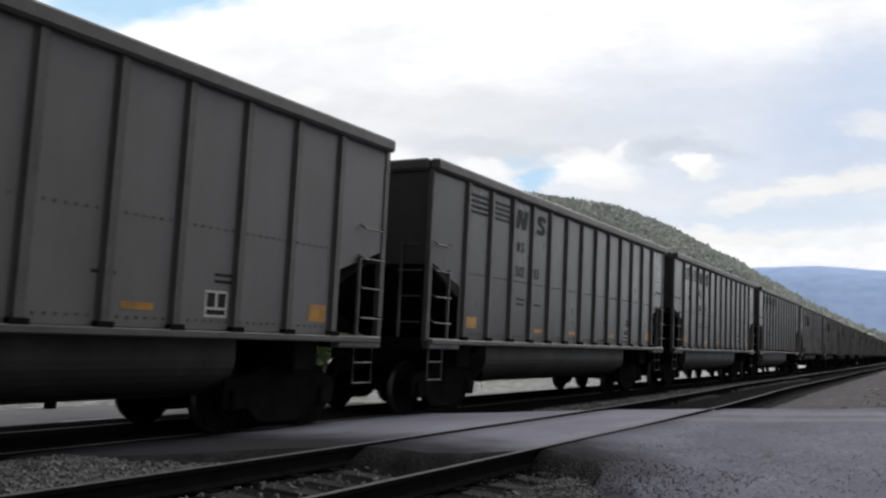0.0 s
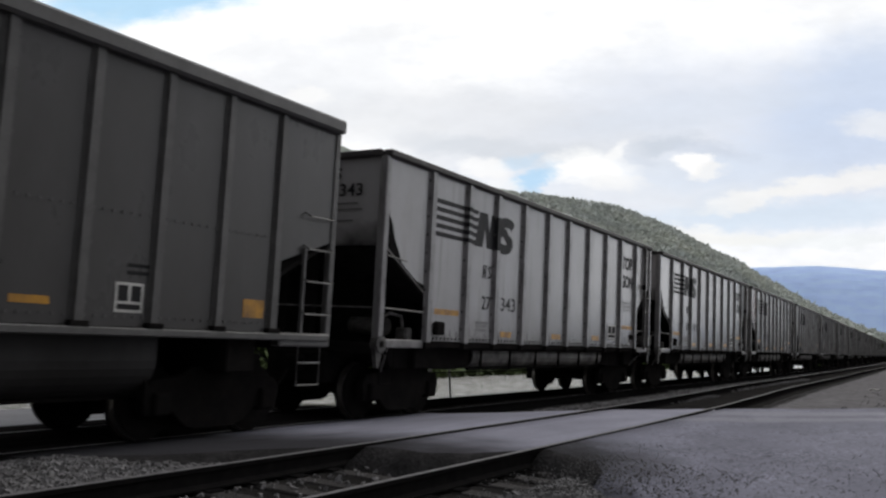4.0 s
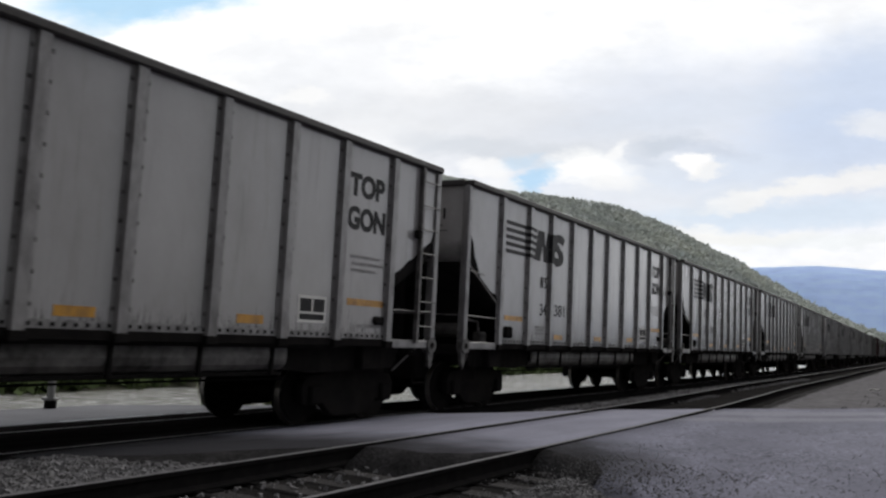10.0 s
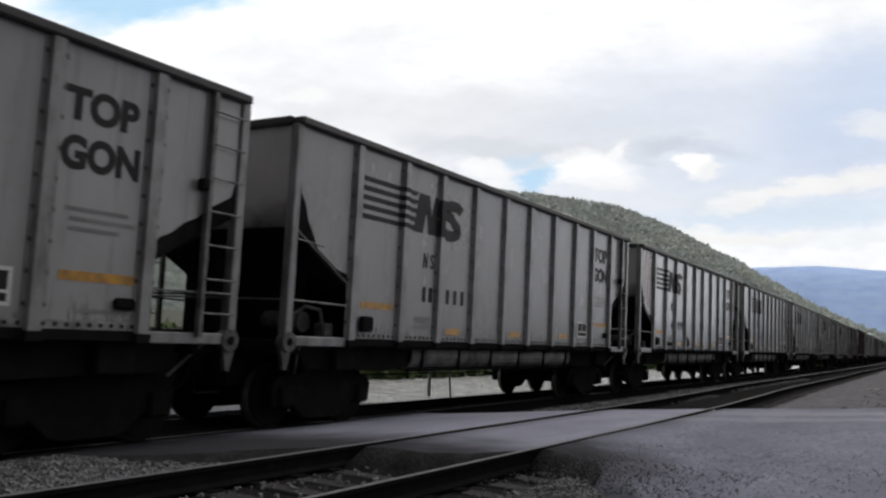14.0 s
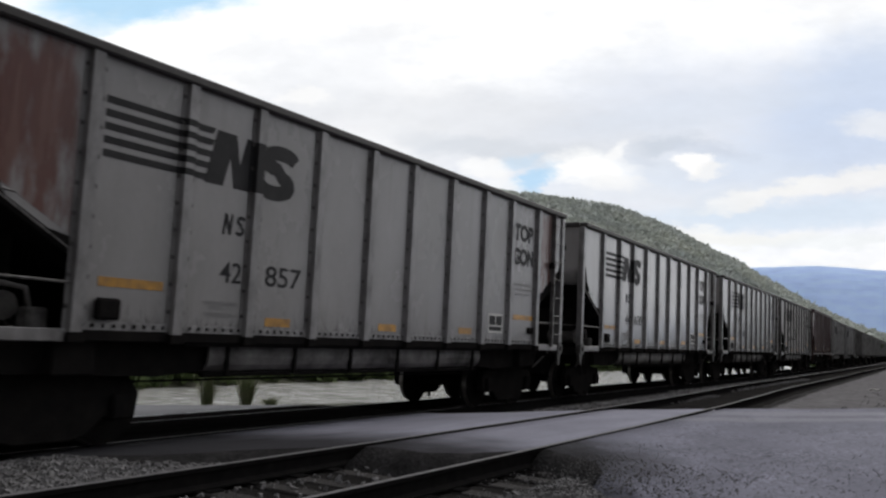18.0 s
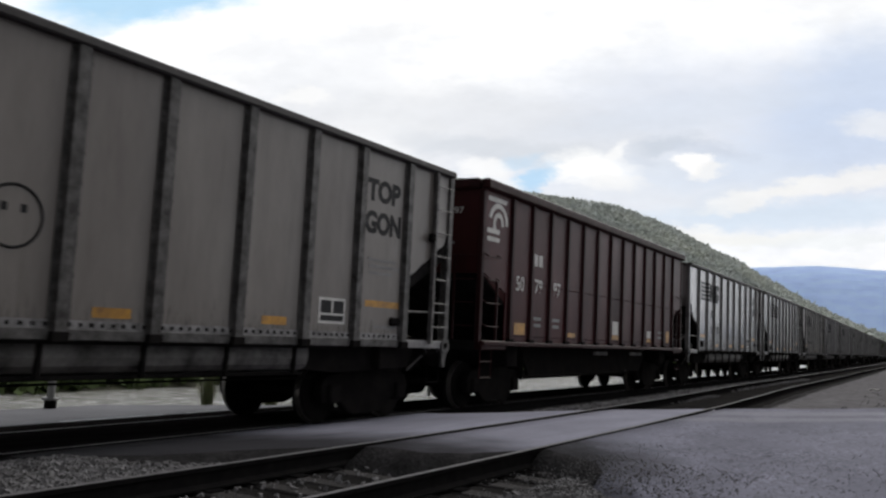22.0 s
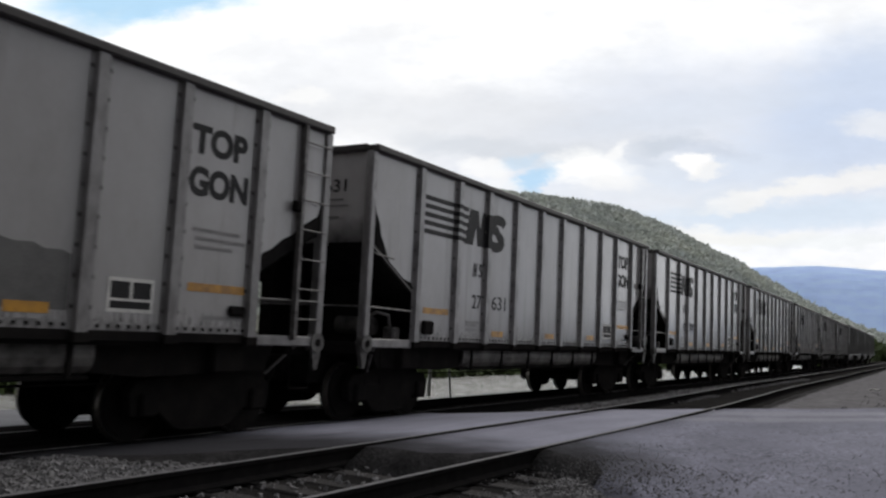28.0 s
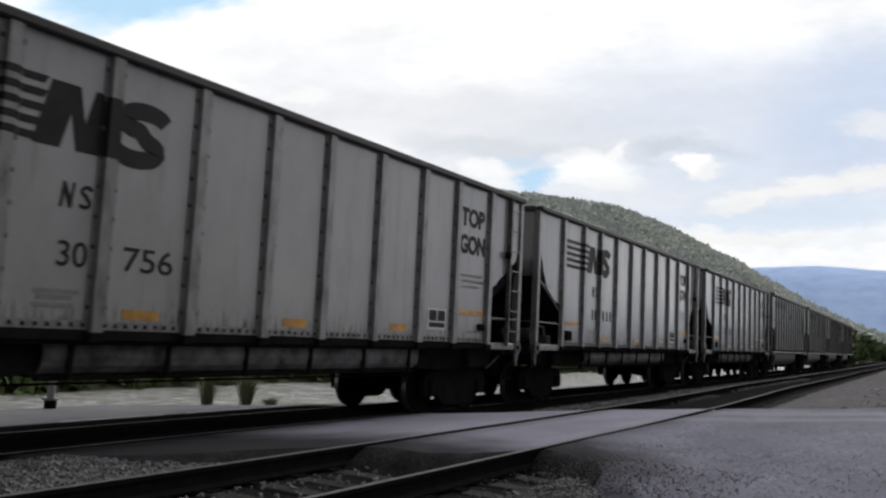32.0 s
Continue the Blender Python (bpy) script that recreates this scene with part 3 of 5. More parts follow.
def spring_mesh():
    """Coil spring as one turned skin."""
    bm = bmesh.new()
    prof = [(0.30 + k * 0.0275, 0.076 if k % 2 == 0 else 0.056) for k in range(11)]
    rings = [[bm.verts.new((r * math.cos(i * 0.62832), r * math.sin(i * 0.62832), z)) for i in range(10)] for z, r in prof]
    for p, q in zip(rings, rings[1:]):
        for i in range(10):
            bm.faces.new((p[i], p[(i + 1) % 10], q[(i + 1) % 10], q[i]))
    bm.faces.new(rings[0][::-1])
    bm.faces.new(rings[-1])
    return mesh(bm, "spring")


BOGIE_MESH = {}


def add_bogie(car, y):
    if not BOGIE_MESH:
        BOGIE_MESH.update(wheelset=wheelset_mesh(), frame=side_frame_mesh(), spring=spring_mesh(), bolster=mesh(boxm(-1.0, 1.0, -0.20, 0.20, 0.50, 0.78, 0.03), "bolster"),
                          shoe=mesh(boxm(-0.06, 0.06, -0.05, 0.05, -0.17, 0.17, 0.015), "brake_shoe"), cap=mesh(boxm(-0.05, 0.05, -0.13, 0.13, -0.14, 0.14, 0.03), "axle_box"))
    g = BOGIE_MESH
    bogie = part("bogie", g["bolster"], DARK, car, "near-black cast-steel bogie", pose(0, y, 0))
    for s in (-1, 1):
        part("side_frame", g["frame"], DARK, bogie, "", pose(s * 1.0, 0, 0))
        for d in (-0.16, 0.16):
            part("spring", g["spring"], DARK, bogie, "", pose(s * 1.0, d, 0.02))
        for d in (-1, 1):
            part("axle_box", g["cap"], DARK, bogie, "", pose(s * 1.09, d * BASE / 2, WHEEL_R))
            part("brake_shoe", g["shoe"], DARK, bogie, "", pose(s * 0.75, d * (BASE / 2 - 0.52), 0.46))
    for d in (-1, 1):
        part("wheelset", g["wheelset"], DARK, bogie, "near-black steel wheels on an axle", pose(0, d * BASE / 2, WHEEL_R))
    return bogie


def add_coupler(car, half, gap, s):
    bm = bmesh.new()
    box(bm, -0.10, 0.10, 0, gap, -0.10, 0.10, 0.02)
    box(bm, -0.19, 0.14, gap - 0.22, gap + 0.04, -0.15, 0.15, 0.04)
    part("coupler", bm, DARK, car, "rusty knuckle coupler", pose(0, s * (half - 0.35), 0.86, 0, 0, 0 if s > 0 else 180))
    pts = [(0.35 - 0.05 * math.sin(k), half - 0.1 + (gap + 0.1) * k / 6, 0.80 - 0.26 * math.sin(math.pi * k / 6)) for k in range(7)]
    part("air_hose", tubem(pts, 0.022, 6), DARK, car, "black rubber air hose", pose(0, 0, 0, 0, 0, 0 if s > 0 else 180))


def rungs(car, pts_list, r=0.013, mat=None, name="grab_iron"):
    for pts in pts_list:
        part(name, tubem(pts, r, 6), mat or GRAB, car)


# ---------------------------------------------------------------- white coal gondola
HALF = 6.86
POSTS = [1.37, 2.66, 3.81, 5.04, 6.28, 7.44, 8.71, 9.96, 11.10, 12.37]    # from the leading end
SILL, TOP, WIDE = 1.27, 4.19, 1.56


def hat_post(z0, z1, w=0.085, d=0.068):
    """Folded stiffener: a hat section with flanges."""
    bm = bmesh.new()
    out = [(0, -w * 1.45), (0.012, -w * 1.45), (0.012, -w), (d, -w * 0.78), (d, w * 0.78), (0.012, w), (0.012, w * 1.45), (0, w * 1.45)]
    prism(bm, out, 2, z0, z1)
    return mesh(bm, "side_post")


def stripes(car, x, y0, y1, z0, z1, n, mat, slant=0.0):
    """Parallel painted bars, each a thin raised film."""
    step = (z1 - z0) / (n - 0.45)
    for k in range(n):
        a = z0 + k * step
        part("stripe", prismm([(y0, a), (y1, a), (y1 + slant, a + step * 0.55), (y0, a + step * 0.55)], 0, 0, 0.004), mat, car, "", pose(x, 0, 0))


def zig_block(w, h, stroke=0.31):
    """Slanted zigzag block of the painted emblem, one outline."""
    t, k = w * stroke, w * 0.17
    out = [(0, 0), (t, 0), (t + k * 0.62, h * 0.56), (w - t - k - 0.02 * w, 0), (w - k, 0), (w, h), (w - t, h), (w - t - k * 0.62, h * 0.44), (t + k + 0.02 * w, h), (k, h)]
    return prismm(out, 0, 0, 0.004)


def hook_block(w, h, stroke=0.145):
    """Rounded double-hook block of the painted emblem, slanted like the zigzag: one swept band."""
    pts = []
    for k in range(12):
        a = radians(15 + k * 22.7)
        pts.append((0.5 + 0.34 * math.cos(a), 0.735 + 0.165 * math.sin(a)))
    for k in range(1, 12):
        a = radians(90 - k * 22.7)
        pts.append((0.5 + 0.34 * math.cos(a), 0.265 + 0.165 * math.sin(a)))
    pts = [((x + 0.2 * z) * w * 0.9, z * h) for x, z in pts]
    half = stroke * h
    bm = bmesh.new()
    rows = []
    for k, q in enumerate(pts):
        d = (Vector(pts[min(k + 1, len(pts) - 1)]) - Vector(pts[max(k - 1, 0)])).normalized()
        n = Vector((-d.y, d.x)) * half
        rows.append([bm.verts.new((x, q[0] + e * n.x, q[1] + e * n.y)) for x in (0, 0.004) for e in (-1, 1)])
    for a, b in zip(rows, rows[1:]):
        for i, j in ((0, 1), (3, 2), (1, 3), (2, 0)):
            bm.faces.new((a[i], a[j], b[j], b[i]))
    for r in (rows[0], rows[-1]):
        bm.faces.new((r[0], r[1], r[3], r[2]))
    bmesh.ops.recalc_face_normals(bm, faces=bm.faces)
    return bm


def topgon():
    """Empty at the car's middle on the rail top; the end at -y leads."""
    car = new("coal_gondola")
    L = HALF
    cut = 1.36
    side = [(-L + 0.03, TOP), (L - 0.03, TOP), (L - 0.03, 2.82), (L - cut, 2.10), (L - cut, SILL), (-L + cut, SILL), (-L + cut, 2.10), (-L + 0.03, 2.82)]
    for s in (-1, 1):
        x = s * (WIDE - 0.03)
        part("side_wall", prismm(side, 0, min(x, x + s * 0.03), max(x, x + s * 0.03)), WHITE, car)
        part("side_sill", boxm(s * WIDE - 0.05, s * WIDE + 0.02, -L + 0.25, L - 0.25, SILL - 0.07, SILL + 0.045, 0.01), DARK, car)
        part("sill_strip", boxm(s * WIDE - 0.02, s * WIDE + 0.010, -L + cut, L - cut, SILL + 0.046, SILL + 0.135), SILL_STRIP, car, "pale riveted strip along the foot of the side")
        part("top_chord", boxm(s * WIDE - 0.07, s * WIDE + 0.10, -L - 0.02, L + 0.02, TOP - 0.01, TOP + 0.10, 0.02), CHORD, car, "rust-brown top chord")
        bm = bmesh.new()
        for k in range(84):
            y = -L + cut + 0.1 + k * (2 * L - 2 * cut - 0.2) / 83
            box(bm, s * WIDE - 0.018, s * WIDE + 0.018, y - 0.018, y + 0.018, SILL + 0.07, SILL + 0.11)
        tagged(part("riveting", bm, DARK, car, "blackened rivets along the strip"), kind="stuff")
    hp = hat_post(SILL - 0.02, TOP)
    for y in POSTS:
        for s in (-1, 1):
            part("side_post", hp, WHITE_POST, car, "", pose(s * WIDE, -L + y, 0, 0, 0, 0 if s > 0 else 180))
    for s in (-1, 1):
        bm = bmesh.new()
        for y in POSTS:
            for k in range(9):
                for e in (-1, 1):
                    a, z = -L + y + e * 0.105, SILL + 0.25 + k * 0.31
                    box(bm, s * WIDE + (0.006 if s > 0 else -0.022), s * WIDE + (0.022 if s > 0 else -0.006), a - 0.020, a + 0.020, z, z + 0.045)
        tagged(part("post_rivets", bm, CASTING, car, "grimy rivets along the side posts"), kind="stuff")
    foot = mesh(boxm(-0.01, 0.085, -0.10, 0.10, SILL - 0.09, SILL + 0.02, 0.012), "post_foot")
    for y in POSTS:
        for s in (-1, 1):
            part("post_foot", foot, DARK, car, "", pose(s * WIDE, -L + y, 0, 0, 0, 0 if s > 0 else 180))
    for s in (-1, 1):
        y = s * (L - 0.015)
        part("end_wall", boxm(-WIDE + 0.03, WIDE - 0.03, min(y, y - s * 0.03), max(y, y - s * 0.03), 2.78, TOP), WHITE_END, car)
        part("end_chord", boxm(-WIDE + 0.07, WIDE - 0.07, s * L - 0.10, s * L + 0.10, TOP - 0.01, TOP + 0.10, 0.02), CHORD, car)
        prof = [(s * (L - 0.05), 2.80), (s * (L - 0.05), 2.74), (s * (L - 2.9), 1.16), (s * (L - 2.9), 1.22)]
        part("slope_sheet", prismm(prof, 0, -WIDE + 0.04, WIDE - 0.04), SLOPE, car, "black slope sheet")
        for sx in (-1, 1):
            part("corner_post", boxm(sx * (WIDE - 0.03) - 0.07, sx * (WIDE - 0.03) + 0.07, y - 0.07, y + 0.07, SILL - 0.05, TOP, 0.015), WHITE_POST, car)
            bm = tube(bmesh.new(), (sx * (WIDE - 0.08), y - s * 0.02, SILL - 0.03), (sx * (WIDE + 0.05), y - s * 0.02, SILL - 0.03), 0.135, 18)
            prism(bm, [(y - 0.12, SILL - 0.08), (y + 0.10, SILL - 0.08), (y + 0.02, SILL - 0.40), (y - 0.04, SILL - 0.40)], 0, sx * WIDE - 0.05, sx * WIDE + 0.02)
            casting = part("corner_casting", bm, CASTING, car, "pale round cast corner bracket")
            part("eye", tube(bmesh.new(), (sx * (WIDE + 0.045), y - s * 0.02, SILL - 0.03), (sx * (WIDE + 0.058), y - s * 0.02, SILL - 0.03), 0.055, 12), DARK, casting)
            part("end_sill_bar", boxm(sx * WIDE - 0.06, sx * WIDE + 0.03, min(y, s * (L - cut)), max(y, s * (L - cut)), SILL - 0.08, SILL + 0.05, 0.01), WHITE_POST, car)
            part("hand_rail", tubem([(sx * (WIDE + 0.02), y, 1.80), (sx * (WIDE + 0.02), s * (L - cut), 1.78)], 0.016, 6), GRAB, car)
            part("brace", tubem([(sx * (WIDE - 0.05), s * (L - 0.35), SILL - 0.05), (sx * (WIDE - 0.35), s * (L - 0.62), 0.80)], 0.022, 6), UNDER, car)
            part("sill_step", tubem([(sx * (WIDE - 0.02), s * (L - 0.12), SILL - 0.1), (sx * (WIDE - 0.02), s * (L - 0.12), 0.62), (sx * (WIDE - 0.02), s * (L - 0.50), 0.62), (sx * (WIDE - 0.02), s * (L - 0.50), SILL - 0.1)], 0.018, 6), DARK, car)
        part("end_rail", tubem([(-WIDE, s * (L + 0.03), 1.80), (WIDE, s * (L + 0.03), 1.80)], 0.016, 6), GRAB, car)
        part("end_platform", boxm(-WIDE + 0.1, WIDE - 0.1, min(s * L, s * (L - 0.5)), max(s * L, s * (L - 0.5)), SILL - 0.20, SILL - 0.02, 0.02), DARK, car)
        # two plain plates added to keep the recess under the slope sheet dark
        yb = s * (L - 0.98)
        part("end_bulkhead", prismm([(-WIDE + 0.1, SILL - 0.1), (1.0, SILL - 0.1), (1.0, 2.24), (-WIDE + 0.1, 2.24)], 1, yb - 0.02, yb + 0.02), SLOPE, car, "black upright plate added to close the recess under the slope sheet")
        part("end_gusset", prismm([(s * (L - 0.95), 1.18), (s * (L - 0.28), 1.18), (s * (L - 0.28), 2.60), (s * (L - 0.95), 2.24)], 0, -0.62, -0.58), SLOPE, car, "black side plate added to close the recess under the slope sheet")
        part("draft_gear_box", boxm(-0.62, 0.62, min(s * (L - 0.9), s * (L + 0.06)), max(s * (L - 0.9), s * (L + 0.06)), 0.58, 1.08, 0.03), DARK, car, "near-black draft gear box above the coupler")
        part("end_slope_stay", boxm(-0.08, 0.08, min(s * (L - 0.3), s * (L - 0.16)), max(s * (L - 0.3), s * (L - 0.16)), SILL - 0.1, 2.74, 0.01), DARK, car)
        add_coupler(car, L, 0.5, s)
    soot_edge = [(-L + 0.05, 2.80), (-L + cut - 0.02, 2.08), (-L + cut - 0.02, 2.22), (-L + 0.95, 2.30), (-L + 0.72, 2.44), (-L + 0.55, 2.52), (-L + 0.44, 2.72), (-L + 0.30, 2.92), (-L + 0.24, 3.12), (-L + 0.14, 3.26), (-L + 0.10, 3.46), (-L + 0.05, 3.52)]
    part("soot_stain", prismm(soot_edge, 0, 0, 0.003), SLOPE, car, "black coal soot stain", pose(WIDE + 0.001, 0, 0))
    soot_back = [(L - 0.05, 2.80), (L - 0.05, 3.22), (L - 0.11, 3.10), (L - 0.16, 2.98), (L - 0.34, 2.88), (L - 0.52, 2.78), (L - 0.66, 2.66), (L - 0.84, 2.58), (L - 1.02, 2.44), (L - 1.18, 2.37), (L - cut + 0.03, 2.22), (L - cut + 0.03, 2.08)]
    part("soot_stain", prismm(soot_back, 0, 0, 0.003), SLOPE, car, "black coal soot stain", pose(WIDE + 0.001, 0, 0))
    # ladders: trailing end on the near side, leading end on the far side
    for sx, s in ((1, 1), (-1, -1)):
        ya, yb = s * (L - 0.56), s * (L - 0.06)
        part("ladder_stile", boxm(sx * (WIDE + 0.03) - 0.02, sx * (WIDE + 0.03) + 0.06, ya - 0.035, ya + 0.035, SILL, TOP, 0.008), GRAB, car)
        for k in range(7):
            z = 1.55 + k * 0.40
            part("rung", tubem([(sx * (WIDE + 0.09), ya, z), (sx * (WIDE + 0.09), yb, z)], 0.013, 6), GRAB, car)
    for sx, s in ((1, -1), (-1, 1)):
        rungs(car, [[(sx * (WIDE + 0.05), s * (L - 0.05), 2.62), (sx * (WIDE + 0.05), s * (L - 0.62), 2.58)]])
    # underframe
    part("centre_sill", boxm(-0.32, 0.32, -L + 0.3, L - 0.3, 0.80, 1.20, 0.01), DARK, car)
    part("floor_sheet", boxm(-WIDE + 0.04, WIDE - 0.04, -L + 2.9, L - 2.9, 1.16, 1.22), SLOPE, car)
    for s in (-1, 1):
        x = s * 1.36
        curve = [(s * 1.38, 1.20), (s * 1.385, 1.02), (s * 1.36, 0.93), (s * 1.29, 0.86), (s * 1.16, 0.82), (s * 1.16, 0.85), (s * 1.27, 0.89), (s * 1.33, 0.95), (s * 1.35, 1.02), (s * 1.34, 1.20)]
        part("tub_side", prismm(curve, 1, -L + 3.4, L - 3.4), UNDER, car, "grimy pale rounded panel below the side sill")
        for k in range(6):
            y = -L + 3.7 + k * (2 * L - 7.4) / 5
            part("tub_rib", boxm(x - 0.05 if s < 0 else x, x if s < 0 else x + 0.05, y - 0.03, y + 0.03, 0.80, 1.20, 0.006), DARK, car)
        part("tub_flange", boxm(x - 0.14, x - 0.05, -L + 3.4, L - 3.4, 0.78, 0.83, 0.01) if s > 0 else boxm(x + 0.05, x + 0.14, -L + 3.4, L - 3.4, 0.78, 0.83, 0.01), DARK, car)
    part("tub_floor", boxm(-1.1, 1.1, -L + 3.5, L - 3.5, 0.80, 0.84), DARK, car)
    for s in (-1, 1):
        part("body_bolster", boxm(-1.45, 1.45, s * 5.35 - 0.25, s * 5.35 + 0.25, 0.84, 1.25, 0.02), DARK, car)
        add_bogie(car, s * 5.35)
    # filler boxes added so the space over each bogie stays black
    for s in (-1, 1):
        part("hopper_box", prismm([(s * (L - 0.55), 1.22), (s * (L - 3.4), 1.22), (s * (L - 3.4), 0.86), (s * (L - 2.7), 0.80), (s * (L - 0.75), 0.86)], 0, -1.30, 1.30), DARK, car, "black box added to fill the dark space over the bogie")
    part("air_reservoir", tubem([(1.05, -L + 0.95, 1.52), (0.35, -L + 0.95, 1.52)], 0.15, 14), UNDER, car, "grimy air reservoir on the end platform")
    part("brake_valve", boxm(1.20, 1.42, -L + 0.98, -L + 1.20, 1.30, 1.52, 0.03), CASTING, car, "pale brake valve casting")
    part("valve_pipe", tubem([(1.30, -L + 1.05, 1.52), (1.30, -L + 1.0, 1.70), (1.20, -L + 0.80, 1.74), (1.05, -L + 0.70, 1.62)], 0.03, 8), UNDER, car)
    part("retaining_valve", boxm(WIDE + 0.02, WIDE + 0.12, L - 0.72, L - 0.60, 2.98, 3.12, 0.02), DARK, car, "small dark retaining valve")
    part("brake_cylinder", tubem([(0.55, -4.2, 1.0), (0.55, -3.6, 1.0)], 0.13, 12), DARK, car)
    part("brake_rod", tubem([(0.9, -4.6, 0.72), (0.9, 4.6, 0.70)], 0.016, 6), DARK, car)
    # painted marks of the side that faces the lot
    X = WIDE + 0.001
    stripes(car, X, 1.54 - L, 2.53 - L, 3.12, 3.77, 5, INK)
    stripes(car, X, 2.80 - L, 3.02 - L, 3.12, 3.77, 5, INK, 0.05)
    pitch = 0.65 / 4.55
    for k in range(5):
        part("stripe", hat_post(3.12 + k * pitch, 3.12 + (k + 0.55) * pitch, 0.087), INK, car, "", pose(WIDE + 0.0025, 2.66 - L, 0))
    part("emblem_bar", hat_post(3.10, 3.74, 0.087), INK, car, "", pose(WIDE + 0.0025, 3.81 - L, 0))
    part("emblem_zigzag", zig_block(0.96, 0.66), INK, car, "black slanted painted emblem block", pose(X + 0.001, 2.94 - L, 3.10))
    part("emblem_hook", hook_block(0.92, 0.68), INK, car, "black rounded painted emblem block", pose(X + 0.001, 3.70 - L, 3.09))
    part("mark_shape", zig_block(0.17, 0.26, 0.20), INK, car, "", pose(X, 3.29 - L, 2.52))
    part("mark_shape", hook_block(0.18, 0.26, 0.085), INK, car, "", pose(X, 3.49 - L, 2.52))
    part("letters", lettering("TOP", 0.445, 1.0, 0.048), INK, car, "black stencilled letters", on_side(X + 0.002, 11.26 - L, 3.44))
    part("letters", lettering("GON", 0.445, 0.92, 0.048), INK, car, "black stencilled letters", on_side(X + 0.002, 11.24 - L, 2.94))
    for y0, y1, z in ((3.10, 3.60, 1.66), (3.15, 3.52, 1.60), (3.10, 3.55, 1.52), (11.35, 12.1, 2.50), (11.4, 12.2, 2.40), (11.4, 12.0, 2.30), (11.6, 12.2, 1.48)):
        part("data_line", boxm(0, 0.003, y0 - L, y1 - L, z, z + 0.045), FAINT, car, "", pose(X, 0, 0))
    for y0, y1, z0, z1 in ((1.62, 2.46, 1.77, 1.87), (4.14, 4.62, 1.43, 1.54), (6.66, 7.14, 1.44, 1.55), (9.15, 9.62, 1.46, 1.57), (11.34, 12.25, 1.80, 1.90)):
        part("reflector", boxm(0, 0.004, y0 - L, y1 - L, z0, z1), YELLOW, car, "amber reflective tape", pose(X, 0, 0))
    part("stencil_panel", boxm(0, 0.003, 10.27 - L, 10.87 - L, 1.51, 1.88), PALE_INK, car, "stencil panel with dark squares", pose(X, 0, 0))
    for y0, y1, z0, z1 in ((10.31, 10.55, 1.66, 1.84), (10.59, 10.83, 1.66, 1.84), (10.31, 10.83, 1.55, 1.63)):
        part("stencil_square", boxm(0, 0.005, y0 - L, y1 - L, z0, z1), INK, car, "", pose(X, 0, 0))
    part("valve_box", boxm(0, 0.09, 1.58 - L, 1.88 - L, 1.42, 1.65, 0.03), DARK, car, "dark rounded steel box beside the first post", pose(X, 0, 0))
    part("placard_holder", boxm(0, 0.04, 12.00 - L, 12.26 - L, 1.53, 1.66, 0.035), DARK, car, "", pose(X, 0, 0))
    return tagged(car, "dirty white steel coal gondola on near-black bogies", "railway car", "cars of the coal train")


